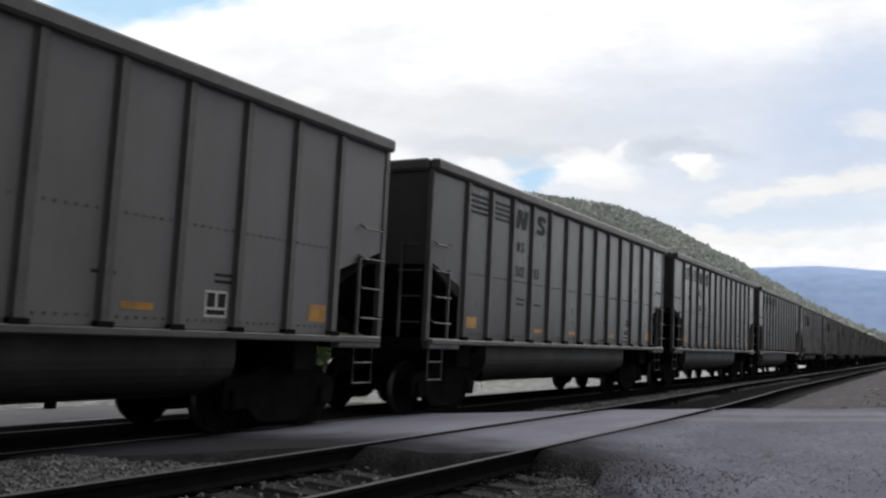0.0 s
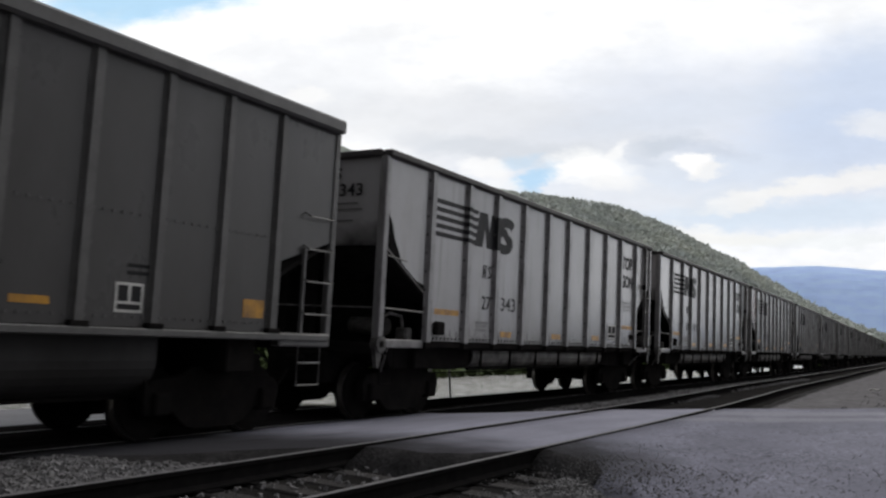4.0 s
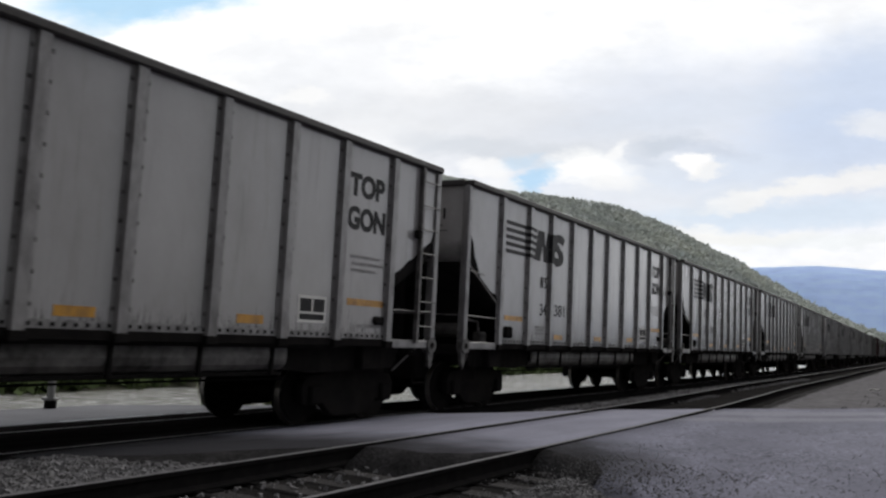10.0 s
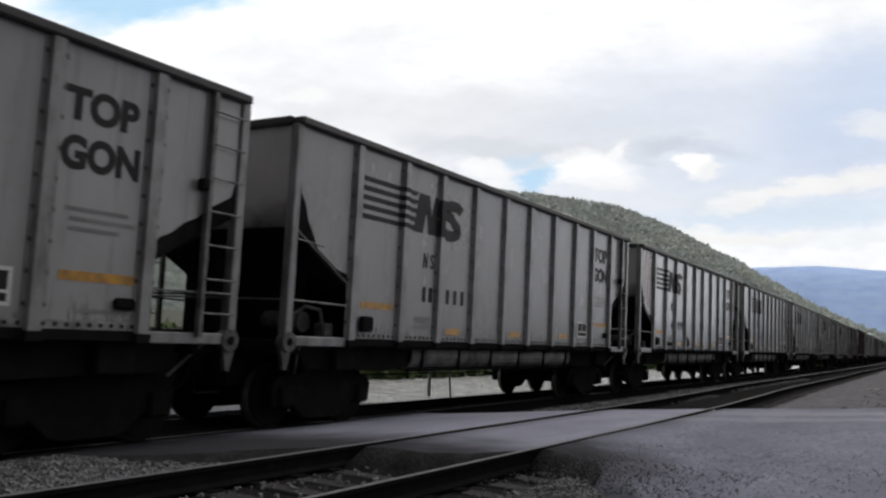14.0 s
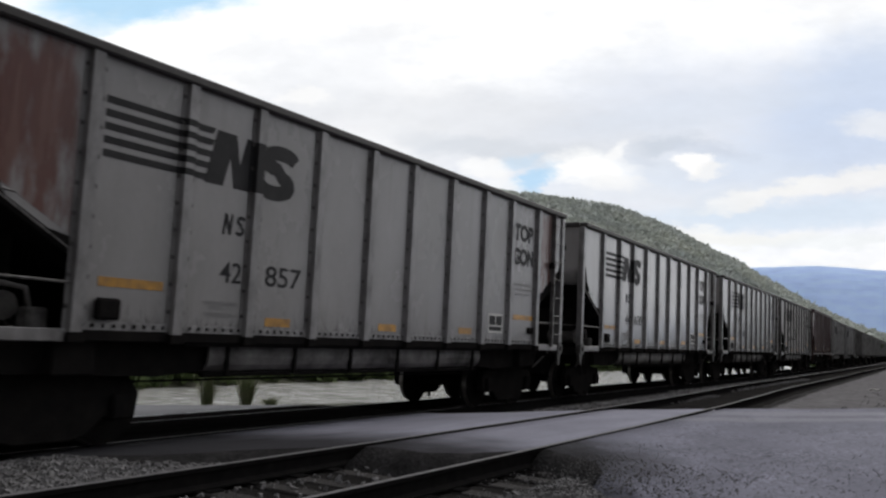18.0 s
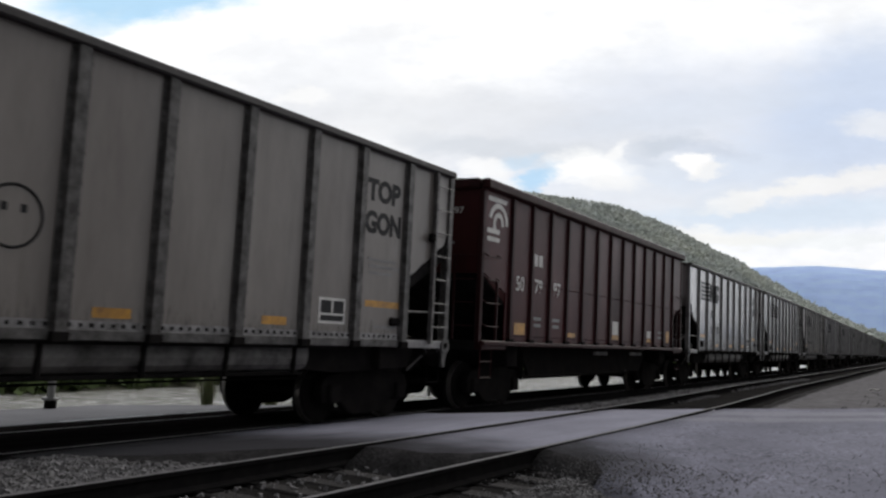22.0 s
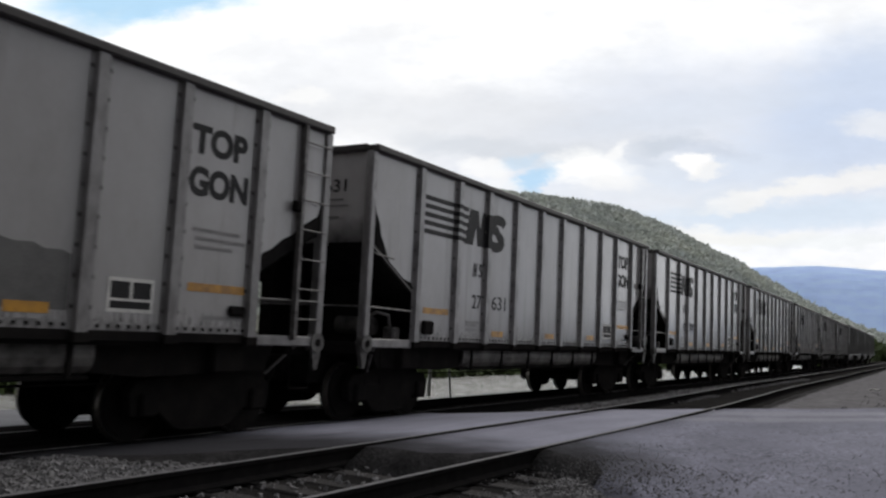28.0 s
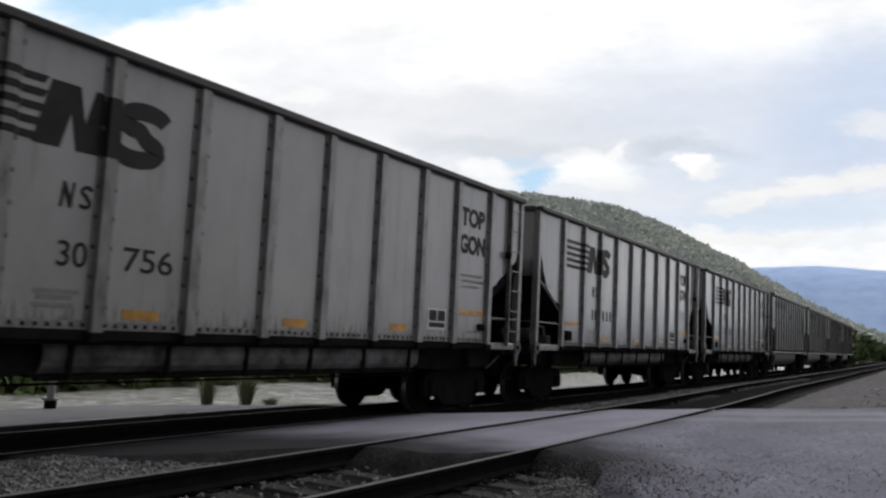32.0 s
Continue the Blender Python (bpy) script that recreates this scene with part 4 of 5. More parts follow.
# ---------------------------------------------------------------- grey tub gondola and red gondola
def tubgon(name, body, post, chord, deep, L, n, first, step):
    car = new(name)
    top, sill, wide = 4.24, 1.36, 1.56
    cut = 1.05
    side = [(-L + 0.03, top), (L - 0.03, top), (L - 0.03, 2.66), (L - cut, 2.30), (L - cut, sill), (-L + cut, sill), (-L + cut, 2.30), (-L + 0.03, 2.66)]
    hp = hat_post(sill, top, 0.06, 0.052)
    shoe = mesh(boxm(-0.01, 0.085, -0.11, 0.11, sill - 0.02, sill + 0.05, 0.01), "post_foot")
    for s in (-1, 1):
        x = s * (wide - 0.03)
        part("side_wall", prismm(side, 0, min(x, x + s * 0.03), max(x, x + s * 0.03)), body, car)
        part("side_sill", boxm(s * wide - 0.08, s * wide + 0.09, -L + 0.05, L - 0.05, sill - 0.10, sill - 0.01, 0.015), chord, car)
        part("top_chord", boxm(s * wide - 0.07, s * wide + 0.12, -L - 0.04, L + 0.04, top - 0.01, top + 0.19, 0.035), chord, car)
        for k in range(n):
            a = pose(s * wide, -L + first + k * step, 0, 0, 0, 0 if s > 0 else 180)
            part("side_post", hp, post, car, "", a)
            part("post_foot", shoe, DARK, car, "", a)
        bm = bmesh.new()
        for k in range(96):
            y = -L + cut + 0.1 + k * (2 * L - 2 * cut - 0.2) / 95
            for z in (sill + 0.09, 2.56):
                box(bm, s * wide - 0.01, s * wide + 0.012, y - 0.014, y + 0.014, z, z + 0.028)
        tagged(part("riveting", bm, post, car), kind="stuff")
        bm = bmesh.new()
        for k in range(n):
            for j in range(9):
                for e in (-1, 1):
                    a, z = -L + first + k * step + e * 0.075, sill + 0.22 + j * 0.31
                    box(bm, s * wide + (0.006 if s > 0 else -0.022), s * wide + (0.022 if s > 0 else -0.006), a - 0.016, a + 0.016, z, z + 0.032)
        tagged(part("post_rivets", bm, chord, car, "rivets along the side posts"), kind="stuff")
        if deep:
            prof = []
            for k in range(9):
                a = radians(k * 90 / 8)
                prof.append((s * (0.62 + 0.66 * math.cos(a)), 0.98 - 0.46 * math.sin(a)))
            prof = [(s * 1.28, 1.27)] + prof + [(s * 0.4, 0.52), (s * 0.4, 0.56), (s * 1.2, 1.25)]
            part("tub", prismm(prof, 1, -L + 2.72, L - 2.72), GREY_TUB, car, "rounded tub below the side sill", smooth=False)
        else:
            x = s * 1.15
            part("tub", prismm([(-L + 2.6, 1.28), (L - 2.6, 1.28), (L - 3.1, 0.62), (-L + 3.1, 0.62)], 0, x - 0.03, x + 0.03), DARK, car, "dark tub side below the sill")
            for y0, y1 in ((3.0, 4.1), (0.0, 1.1)):
                part("bare_patch", boxm(0, 0.004, y0, y1, 1.08, 1.17), UNDER, car, "scraped pale patch", pose(x + 0.031 * s, 0, 0))
    part("tub_floor", boxm(-0.9, 0.9, -L + 2.75, L - 2.75, 0.52, 0.56), DARK, car)
    for s in (-1, 1):
        part("tub_end", boxm(-1.2, 1.2, s * (L - 2.76) - 0.02, s * (L - 2.76) + 0.02, 0.54, 1.3), DARK, car)
    for s in (-1, 1):
        y = s * (L - 0.015)
        part("end_wall", boxm(-wide + 0.03, wide - 0.03, min(y, y - s * 0.03), max(y, y - s * 0.03), 2.62, top), body, car)
        part("end_chord", boxm(-wide + 0.07, wide - 0.07, s * L - 0.12, s * L + 0.12, top - 0.01, top + 0.19, 0.035), chord, car)
        prof = [(s * (L - 0.05), 2.66), (s * (L - 0.05), 2.60), (s * (L - 2.6), 1.24), (s * (L - 2.6), 1.30)]
        part("slope_sheet", prismm(prof, 0, -wide + 0.04, wide - 0.04), SLOPE, car, "black slope sheet")
        for sx in (-1, 1):
            part("corner_post", boxm(sx * (wide - 0.03) - 0.05, sx * (wide - 0.03) + 0.05, y - 0.06, y + 0.06, sill - 0.05, top, 0.015), post, car)
            part("corner_bracket", boxm(sx * wide - 0.10, sx * wide + 0.06, min(y, s * (L - cut)), max(y, s * (L - cut)), sill - 0.18, sill + 0.0, 0.02), chord, car)
            ya, yb = s * (L - 0.62), s * (L - 0.08)
            part("ladder_stile", boxm(sx * (wide + 0.02) - 0.02, sx * (wide + 0.02) + 0.03, ya - 0.025, ya + 0.025, sill, 2.52, 0.006), post, car)
            for k, z in enumerate((1.62, 2.06, 2.50, 2.95)):
                r = [(sx * (wide + 0.0), ya, z + 0.06), (sx * (wide + 0.10), ya, z), (sx * (wide + 0.10), yb, z), (sx * (wide + 0.0), yb, z + 0.06)]
                part("rung", tubem(r, 0.013, 6), chord, car)
            part("sill_step", tubem([(sx * (wide - 0.02), s * (L - 0.12), sill - 0.1), (sx * (wide - 0.02), s * (L - 0.12), 0.66), (sx * (wide - 0.02), s * (L - 0.58), 0.66), (sx * (wide - 0.02), s * (L - 0.58), sill - 0.1)], 0.018, 6), post, car)
            part("step_rung", tubem([(sx * (wide - 0.02), s * (L - 0.12), 0.96), (sx * (wide - 0.02), s * (L - 0.58), 0.96)], 0.014, 6), post, car)
        ea, eb = -s * 1.46, -s * 0.98
        part("ladder_stile", boxm(eb - 0.02, eb + 0.02, s * L - 0.02, s * L + 0.03, sill, 3.0, 0.006), post, car)
        for z in (1.62, 2.06, 2.50, 2.95):
            part("rung", tubem([(ea, s * (L + 0.09), z), (eb, s * (L + 0.09), z)], 0.013, 6), chord, car)
        part("end_platform", boxm(-wide + 0.1, wide - 0.1, min(s * L, s * (L - 0.5)), max(s * L, s * (L - 0.5)), sill - 0.20, sill - 0.02, 0.02), DARK, car)
        part("body_bolster", boxm(-1.45, 1.45, s * 5.33 - 0.25, s * 5.33 + 0.25, 0.84, 1.25, 0.02), DARK, car)
        add_coupler(car, L, 0.56, s)
        add_bogie(car, s * 5.33)
    part("centre_sill", boxm(-0.32, 0.32, -L + 0.3, L - 0.3, 0.80, 1.24, 0.01), DARK, car)
    return car


def mark_grey(car):
    L, X = 6.87, 1.561
    for y in (1.33, 2.27):
        stripes(car, X, y - L, y + 0.70 - L, 3.70, 4.06, 4, INK_GREY)
    part("emblem_zigzag", zig_block(0.60, 0.40), INK_GREY, car, "dark painted emblem block", pose(X, 3.24 - L, 3.66))
    part("emblem_hook", hook_block(0.60, 0.40), INK_GREY, car, "dark painted emblem block", pose(X, 4.18 - L, 3.66))
    part("mark_shape", zig_block(0.16, 0.22, 0.22), INK_GREY, car, "", pose(X, 3.34 - L, 3.18))
    part("mark_shape", hook_block(0.17, 0.22, 0.095), INK_GREY, car, "", pose(X, 3.54 - L, 3.18))
    for y0, y1, z0, z1 in ((1.36, 1.74, 1.57, 1.78), (4.32, 4.74, 1.56, 1.64), (6.24, 6.66, 1.56, 1.64), (9.0, 9.42, 1.55, 1.63), (12.05, 12.42, 1.53, 1.76)):
        part("reflector", boxm(0, 0.004, y0 - L, y1 - L, z0, z1), YELLOW, car, "amber reflective tape", pose(X, 0, 0))
    part("stencil_panel", boxm(0, 0.003, 10.17 - L, 10.53 - L, 1.51, 1.83), PALE_INK, car, "stencil panel with dark squares", pose(X, 0, 0))
    for y0, y1, z0, z1 in ((10.20, 10.33, 1.63, 1.80), (10.37, 10.50, 1.63, 1.80), (10.20, 10.50, 1.54, 1.60)):
        part("stencil_square", boxm(0, 0.005, y0 - L, y1 - L, z0, z1), INK, car, "", pose(X, 0, 0))
    for y0, y1, z in ((3.4, 3.8, 2.2), (3.4, 3.75, 2.1), (4.25, 4.6, 2.12), (8.6, 8.9, 1.9), (10.3, 10.7, 2.0), (10.3, 10.6, 1.92)):
        part("data_line", boxm(0, 0.003, y0 - L, y1 - L, z, z + 0.04), INK_GREY, car, "", pose(X, 0, 0))
    return tagged(car, "weathered grey steel tub coal gondola on near-black bogies", "railway car", "cars of the coal train")


def band(arc, r0, r1):
    """Curved painted band between two radii along unit directions, one skin."""
    bm = bmesh.new()
    rows = [[bm.verts.new((x, r * c, r * z)) for x in (0, 0.004) for r in (r0, r1)] for c, z in arc]
    for p, q in zip(rows, rows[1:]):
        for i, j in ((0, 1), (3, 2), (1, 3), (2, 0)):
            bm.faces.new((p[i], p[j], q[j], q[i]))
    for r in (rows[0], rows[-1]):
        bm.faces.new((r[0], r[1], r[3], r[2]))
    bmesh.ops.recalc_face_normals(bm, faces=bm.faces)
    return bm


def mark_red(car):
    L, X = 7.03, 1.561
    for r0, r1, a0, a1 in ((0.13, 0.23, -10, 235), (0.31, 0.41, 0, 165)):
        arc = [(math.cos(radians(a0 + (a1 - a0) * k / 20)), math.sin(radians(a0 + (a1 - a0) * k / 20))) for k in range(21)]
        part("emblem_arc", band(arc, r0, r1), PALE_INK, car, "white painted arc of the emblem", pose(X, 0.62 - L, 3.62))
    for z in (-0.20, -0.36):
        part("emblem_bar", prismm([(-0.45, z), (0.05, z), (0.08, z + 0.09), (-0.45, z + 0.09)], 0, 0, 0.004), PALE_INK, car, "", pose(X, 0.62 - L, 3.62))
    part("mark_bar", boxm(0, 0.004, 0.17 - L, 0.95 - L, 4.04, 4.13), PALE_INK, car, "", pose(X, 0, 0))
    for y in (2.34, 2.60):
        part("mark_bar", boxm(0, 0.004, y - L, y + 0.19 - L, 2.97, 3.22), PALE_INK, car, "", pose(X, 0, 0))
    for y, tx in ((1.50, "50"), (2.42, "79"), (3.42, "97")):
        part("letters", lettering(tx, 0.42, 0.96, 0.010), PALE_INK, car, "white stencilled numerals", on_side(X + 0.002, y - L, 2.40))
    part("letters", lettering("507997", 0.18, 1.25), PALE_INK, car, "", on_end(0.45, -L - 0.002, 3.77))
    for x0, x1, z in ((0.4, 0.85, 3.50), (0.5, 0.8, 3.38), (0.4, 0.95, 3.18)):
        part("data_line", boxm(x0, x1, -L - 0.004, -L, z, z + 0.05), FAINT, car)
    for y0, y1, z in ((2.42, 2.80, 1.82), (2.44, 2.80, 1.68), (3.42, 3.82, 1.82), (3.44, 3.80, 1.68), (11.5, 11.9, 1.75), (11.5, 11.9, 1.6)):
        part("data_line", boxm(0, 0.003, y0 - L, y1 - L, z, z + 0.07), FAINT, car, "", pose(X, 0, 0))
    for y0, y1, z0, z1 in ((1.50, 2.0, 1.50, 1.74), (4.34, 4.8, 1.50, 1.60), (7.40, 7.86, 1.50, 1.62), (10.40, 10.76, 1.48, 1.58), (12.40, 12.70, 1.5, 1.85)):
        part("reflector", boxm(0, 0.004, y0 - L, y1 - L, z0, z1), YELLOW, car, "amber reflective tape", pose(X, 0, 0))
    for y0, y1, z0, z1 in ((7.40, 7.86, 1.63, 1.98), (10.40, 10.76, 1.60, 1.80)):
        part("stencil_panel", boxm(0, 0.004, y0 - L, y1 - L, z0, z1), PALE_INK, car, "", pose(X, 0, 0))
    return tagged(car, "oxide-red steel coal gondola with white numerals", "railway car", "cars of the coal train")


# ---------------------------------------------------------------- make up the train
TRACK_X = -9.098


def bend(y):
    """How far the line has swung towards the river at y: a wide curve, then straight on."""
    d = max(0.0, min(y, 70.0) - 3.0)
    return 2.1e-4 * d * d + (max(0.0, y - 70.0) * 4.2e-4 * 67.0)


def on_line(x, y):
    """Pose at x, y of the straight plan, carried along the curve."""
    d = max(0.0, min(y, 70.0) - 3.0)
    return pose(x - bend(y), y, 0, 0, 0, math.degrees(math.atan(4.2e-4 * d)))


NUMBERS = {1: ("502", "83"), 2: ("486", "34"), 3: ("516", "95"), 4: ("27", "343"), 6: ("42", "668"), 7: ("25", "559"), 8: ("25", "669"), 9: ("34", "381"), 10: ("28", "626"),
           11: ("27", "398"), 13: ("44", "899"), 14: ("41", "856"), 15: ("42", "857"), 16: ("44", "630"), 17: ("42", "686"), 18: ("22", "079"), 20: ("26", "202"), 23: ("22", "551"),
           24: ("27", "631"), 25: ("42", "089"), 26: ("43", "070"), 27: ("30", "756")}
RUSTY = {6, 13, 15}
BROWNED = {18, 22}
STREAKED = {17}
DULLED = {10, 12, 15, 26}


LEAD = [-3.13, 11.98, 26.99, 42.23, 57.2, 71.96, 86.71, 101.66, 116.37, 131.18, 145.82, 160.5, 175.21, 190.13, 205.11, 220.16, 235.17, 250.25, 265.14, 280.1, 295.18, 309.73, 324.53, 339.21, 354.01, 368.71, 383.5, 398.33, 412.93, 427.77, 442.62, 457.4, 472.1, 486.8]     # leading end of each car along the track at zero travel


CARS = []


def make_train():
    grey = mark_grey(tubgon("tub_gondola", GREY, GREY_CHORD, GREY_CHORD, True, 6.87, 13, 1.22, 0.945))
    white = topgon()
    red = mark_red(tubgon("red_gondola", RED, RED_POST, RED_POST, False, 7.03, 13, 1.24, 0.978))
    used = set()
    DIGIT_BAR = mesh(boxm(0, 0.004, 0, 0.11, 0, 0.25), "mark_bar")
    END_MARKS = mesh(zig_block(0.14, 0.19, 0.2), "mark_shape"), mesh(hook_block(0.15, 0.19, 0.09), "mark_shape")
    for n in range(34):
        model = grey if n <= 3 or n >= 30 else red if n == 19 else white
        half = HALF if model is white else 7.03 if model is red else 6.87
        m = on_line(TRACK_X, LEAD[n] + half)
        if model in used:
            car = copy_thing(model, m)
        else:
            car, _ = model, used.add(model)
            car.matrix_basis = m
        CARS.append((car, LEAD[n] + half))
    for n, (car, _) in enumerate(CARS):
        if n in NUMBERS:
            a, b = NUMBERS[n]
            if n <= 3:
                part("letters", lettering(a, 0.30, 1.0), INK_GREY, car, "dark stencilled numerals", on_side(1.563, 3.30 - 6.87, 2.68))
                part("letters", lettering(b, 0.30, 1.0), INK_GREY, car, "", on_side(1.563, 4.18 - 6.87, 2.70))
            else:
                part("letters", lettering(a, 0.36, 1.02), INK, car, "black stencilled numerals", on_side(WIDE + 0.003, 3.30 - HALF, 1.94))
                part("letters", lettering(b, 0.37, 1.26), INK, car, "", on_side(WIDE + 0.003, 4.08 - HALF, 1.95))
                part("letters", lettering(a + b, 0.28, 1.18), INK, car, "", on_end(0.30, -HALF - 0.002, 3.58))
                part("mark_shape", END_MARKS[0], INK, car, "", pose(0.34, -HALF - 0.001, 3.85, 0, 0, -90))
                part("mark_shape", END_MARKS[1], INK, car, "", pose(0.53, -HALF - 0.001, 3.85, 0, 0, -90))
                for x, z, w in ((0.32, 3.44, 0.7), (0.32, 3.34, 0.8), (0.45, 3.16, 0.5)):
                    part("data_line", boxm(x, x + w, -HALF - 0.004, -HALF, z, z + 0.03), FAINT, car)
        if n not in NUMBERS and 4 <= n < 30 and n != 19:
            for y in (3.32, 3.53, 4.10, 4.36, 4.62):
                part("mark_bar", DIGIT_BAR, INK, car, "", pose(WIDE + 0.001, y - HALF, 1.96))
        if n in RUSTY:
            part("rust_scab", prismm([(0.11 - HALF, 2.86), (1.24 - HALF, 2.26), (1.24 - HALF, 4.17), (0.11 - HALF, 4.17)], 0, 0, 0.002), RUST, car, "red rust scab where paint has gone", pose(WIDE + 0.0005, 0, 0))
            if n != 6:
                part("rust_scab", prismm([(12.50 - HALF, 2.30), (13.14 - HALF, 2.64), (13.14 - HALF, 4.17), (12.50 - HALF, 4.17)], 0, 0, 0.002), RUST, car, "", pose(WIDE + 0.0005, 0, 0))
        if n in BROWNED:
            for ob in car.children:
                if ob.name.startswith(("side_wall", "end_wall")):
                    ob.material_slots[0].link = "OBJECT"
                    ob.material_slots[0].material = TAN
                elif ob.name.startswith(("side_post", "corner_post", "side_sill")):
                    ob.material_slots[0].link = "OBJECT"
                    ob.material_slots[0].material = CASTING
            tagged(car, "brown-stained dirty white coal gondola on near-black bogies")
        if n in DULLED:
            for ob in car.children:
                if ob.name.startswith("side_wall"):
                    ob.material_slots[0].link = "OBJECT"
                    ob.material_slots[0].material = WHITE_DULL
        if n in STREAKED:
            for ob in car.children:
                if ob.name.startswith("side_wall"):
                    ob.material_slots[0].link = "OBJECT"
                    ob.material_slots[0].material = WHITE_RUN
            tagged(car, "dirty white coal gondola with dark streaks down its sides")
        if n == 0:
            for ob in car.children:
                if ob.name.startswith(("side_wall", "end_wall")) and ob.data.materials[0] == GREY:
                    ob.material_slots[0].link = "OBJECT"
                    ob.material_slots[0].material = GREY_PALE
            tagged(car, "pale grey steel tub coal gondola on near-black bogies")
        if n == 23:
            part("worn_patch", prismm([(9.0 - HALF, 1.50), (9.82 - HALF, 1.50), (9.82 - HALF, 2.06), (9.7 - HALF, 2.10), (9.52 - HALF, 2.09), (9.4 - HALF, 2.14), (9.2 - HALF, 2.13), (9.0 - HALF, 2.17)], 0, 0, 0.003), GREY_CHORD, car, "grey worn patch on the panel", pose(WIDE + 0.001, 0, 0))
        if n == 13:
            rag = random.Random(31)
            for y0, y1, z1 in ((5.16, 5.72, 1.70), (2.90, 3.60, 1.56)):
                rim = [(y1 - (y1 - y0) * k / 15 - HALF, SILL + 0.15 + (z1 - 1.42) * math.sin(math.pi * (k + 0.4) / 15.8) ** 0.6 + rag.uniform(0.0, 0.05)) for k in range(16)]
                part("grime_stain", prismm([(y0 - HALF, SILL + 0.136), (y1 - HALF, SILL + 0.136)] + rim, 0, 0, 0.002), SLOPE, car, "black oily splash on the panel", pose(WIDE + 0.0005, 0, 0))
        if n == 18:
            ring = [(WIDE + 0.002, 5.72 - HALF + 0.30 * math.cos(k * 0.2618), 2.36 + 0.30 * math.sin(k * 0.2618)) for k in range(25)]
            part("scrawl", tubem(ring, 0.016, 4), INK, car, "black sprayed circle")
            for d in (-0.10, 0.10):
                part("scrawl_dot", boxm(0, 0.004, 5.72 + d - 0.03 - HALF, 5.72 + d + 0.03 - HALF, 2.40, 2.48), INK, car, "", pose(WIDE + 0.001, 0, 0))


make_train()


# ---------------------------------------------------------------- ground, road, river
def grid_sheet(name, xs, ys, fz, mat, off=lambda y: 0.0):
    verts = [(x - (bend(y) if abs(x) < 120 else 0.0) + off(y), y, fz(x, y)) for y in ys for x in xs]
    nx = len(xs)
    faces = [(j * nx + i, j * nx + i + 1, (j + 1) * nx + i + 1, (j + 1) * nx + i) for j in range(len(ys) - 1) for i in range(nx - 1)]
    me = bpy.data.meshes.new(name)
    me.from_pydata(verts, [], faces)
    me.materials.append(mat)
    me.polygons.foreach_set("use_smooth", [True] * len(me.polygons))
    return new(name, me)


def ramp(v, pts):
    for (a, za), (b, zb) in zip(pts, pts[1:]):
        if v <= b:
            return za + (zb - za) * max(0.0, (v - a) / (b - a))
    return pts[-1][1]


def wander(y):
    """The siding draws nearer to the main line for a stretch past the crossing."""
    return -ramp(y, [(15.0, 0.0), (22.0, 0.22), (30.0, 0.48), (56.0, 0.50), (80.0, 0.25), (130.0, 0.0)])


PROFILE = [(-4000, 12), (-300, 6), (-75, 1.0), (-58, -2.6), (-52, -4.6), (-20, -5.5), (-15.2, -1.2), (-14.2, -0.34), (-11.2, -0.30), (-10.8, -0.42), (-7.1, -0.30), (-6.4, 0.0), (-2.8, 0.0), (-2.0, 0.10), (4000, 0.10)]


def ground_z(x, y):
    shift = max(0.0, min(1.0, (y - 12.0) / 4.0)) * 1.6
    return ramp(x - shift if -22 < x < -11 else x, PROFILE)


GX = [-4000, -2000, -900, -500, -300, -200, -150, -110, -75, -62, -58, -55, -52, -40, -30, -20, -17, -15.2, -14.7, -14.2, -13, -11.2, -10.6, -9, -6.9, -6.2, -4, -2.6, -2.0, 0, 3, 8, 20, 60, 200, 600, 1500, 4000]
GY = [-4000, -1500, -600, -250, -100, -40, -20, -10, -5, 0, 5, 10, 15, 20, 30, 45, 70, 110, 180, 300, 500, 800, 1300, 2200, 4000]
tagged(grid_sheet("ground", GX, GY, ground_z, EARTH), "scrubby earth and river bank", "ground", kind="structure")
water = grid_sheet("water", [-59, -40, -15], [-1500, 0, 20, 45, 70, 110, 180, 300, 500, 800, 1300, 2200], lambda x, y: -4.0, WATER)
tagged(water, "pale rippled river beside the railway", "river", kind="structure")


def slab(name, pts, zf, thick, mat, label, category):
    """A paved sheet with a skirt; pts run anticlockwise; zf gives the top."""
    bm = bmesh.new()
    hi = [bm.verts.new((x, y, zf(x, y))) for x, y in pts]
    lo = [bm.verts.new((x, y, zf(x, y) - thick)) for x, y in pts]
    bm.faces.new(hi)
    for k in range(len(pts)):
        bm.faces.new((hi[k], lo[k], lo[(k + 1) % len(pts)], hi[(k + 1) % len(pts)]))
    bmesh.ops.triangulate(bm, faces=[f for f in bm.faces if len(f.verts) > 4])
    return tagged(part(name, bm, mat), label, category, kind="structure")


NEAR_X, NEAR_Z = -4.613, 0.255


def road_z(x, y=0):
    return ramp(x, [(-14.2, -0.26), (-10.8, -0.06), (-9.95, -0.01), (-8.2, -0.01), (-7.4, 0.05), (-5.4, NEAR_Z - 0.012), (-3.8, NEAR_Z - 0.012), (-2.6, 0.20), (6, 0.15)])


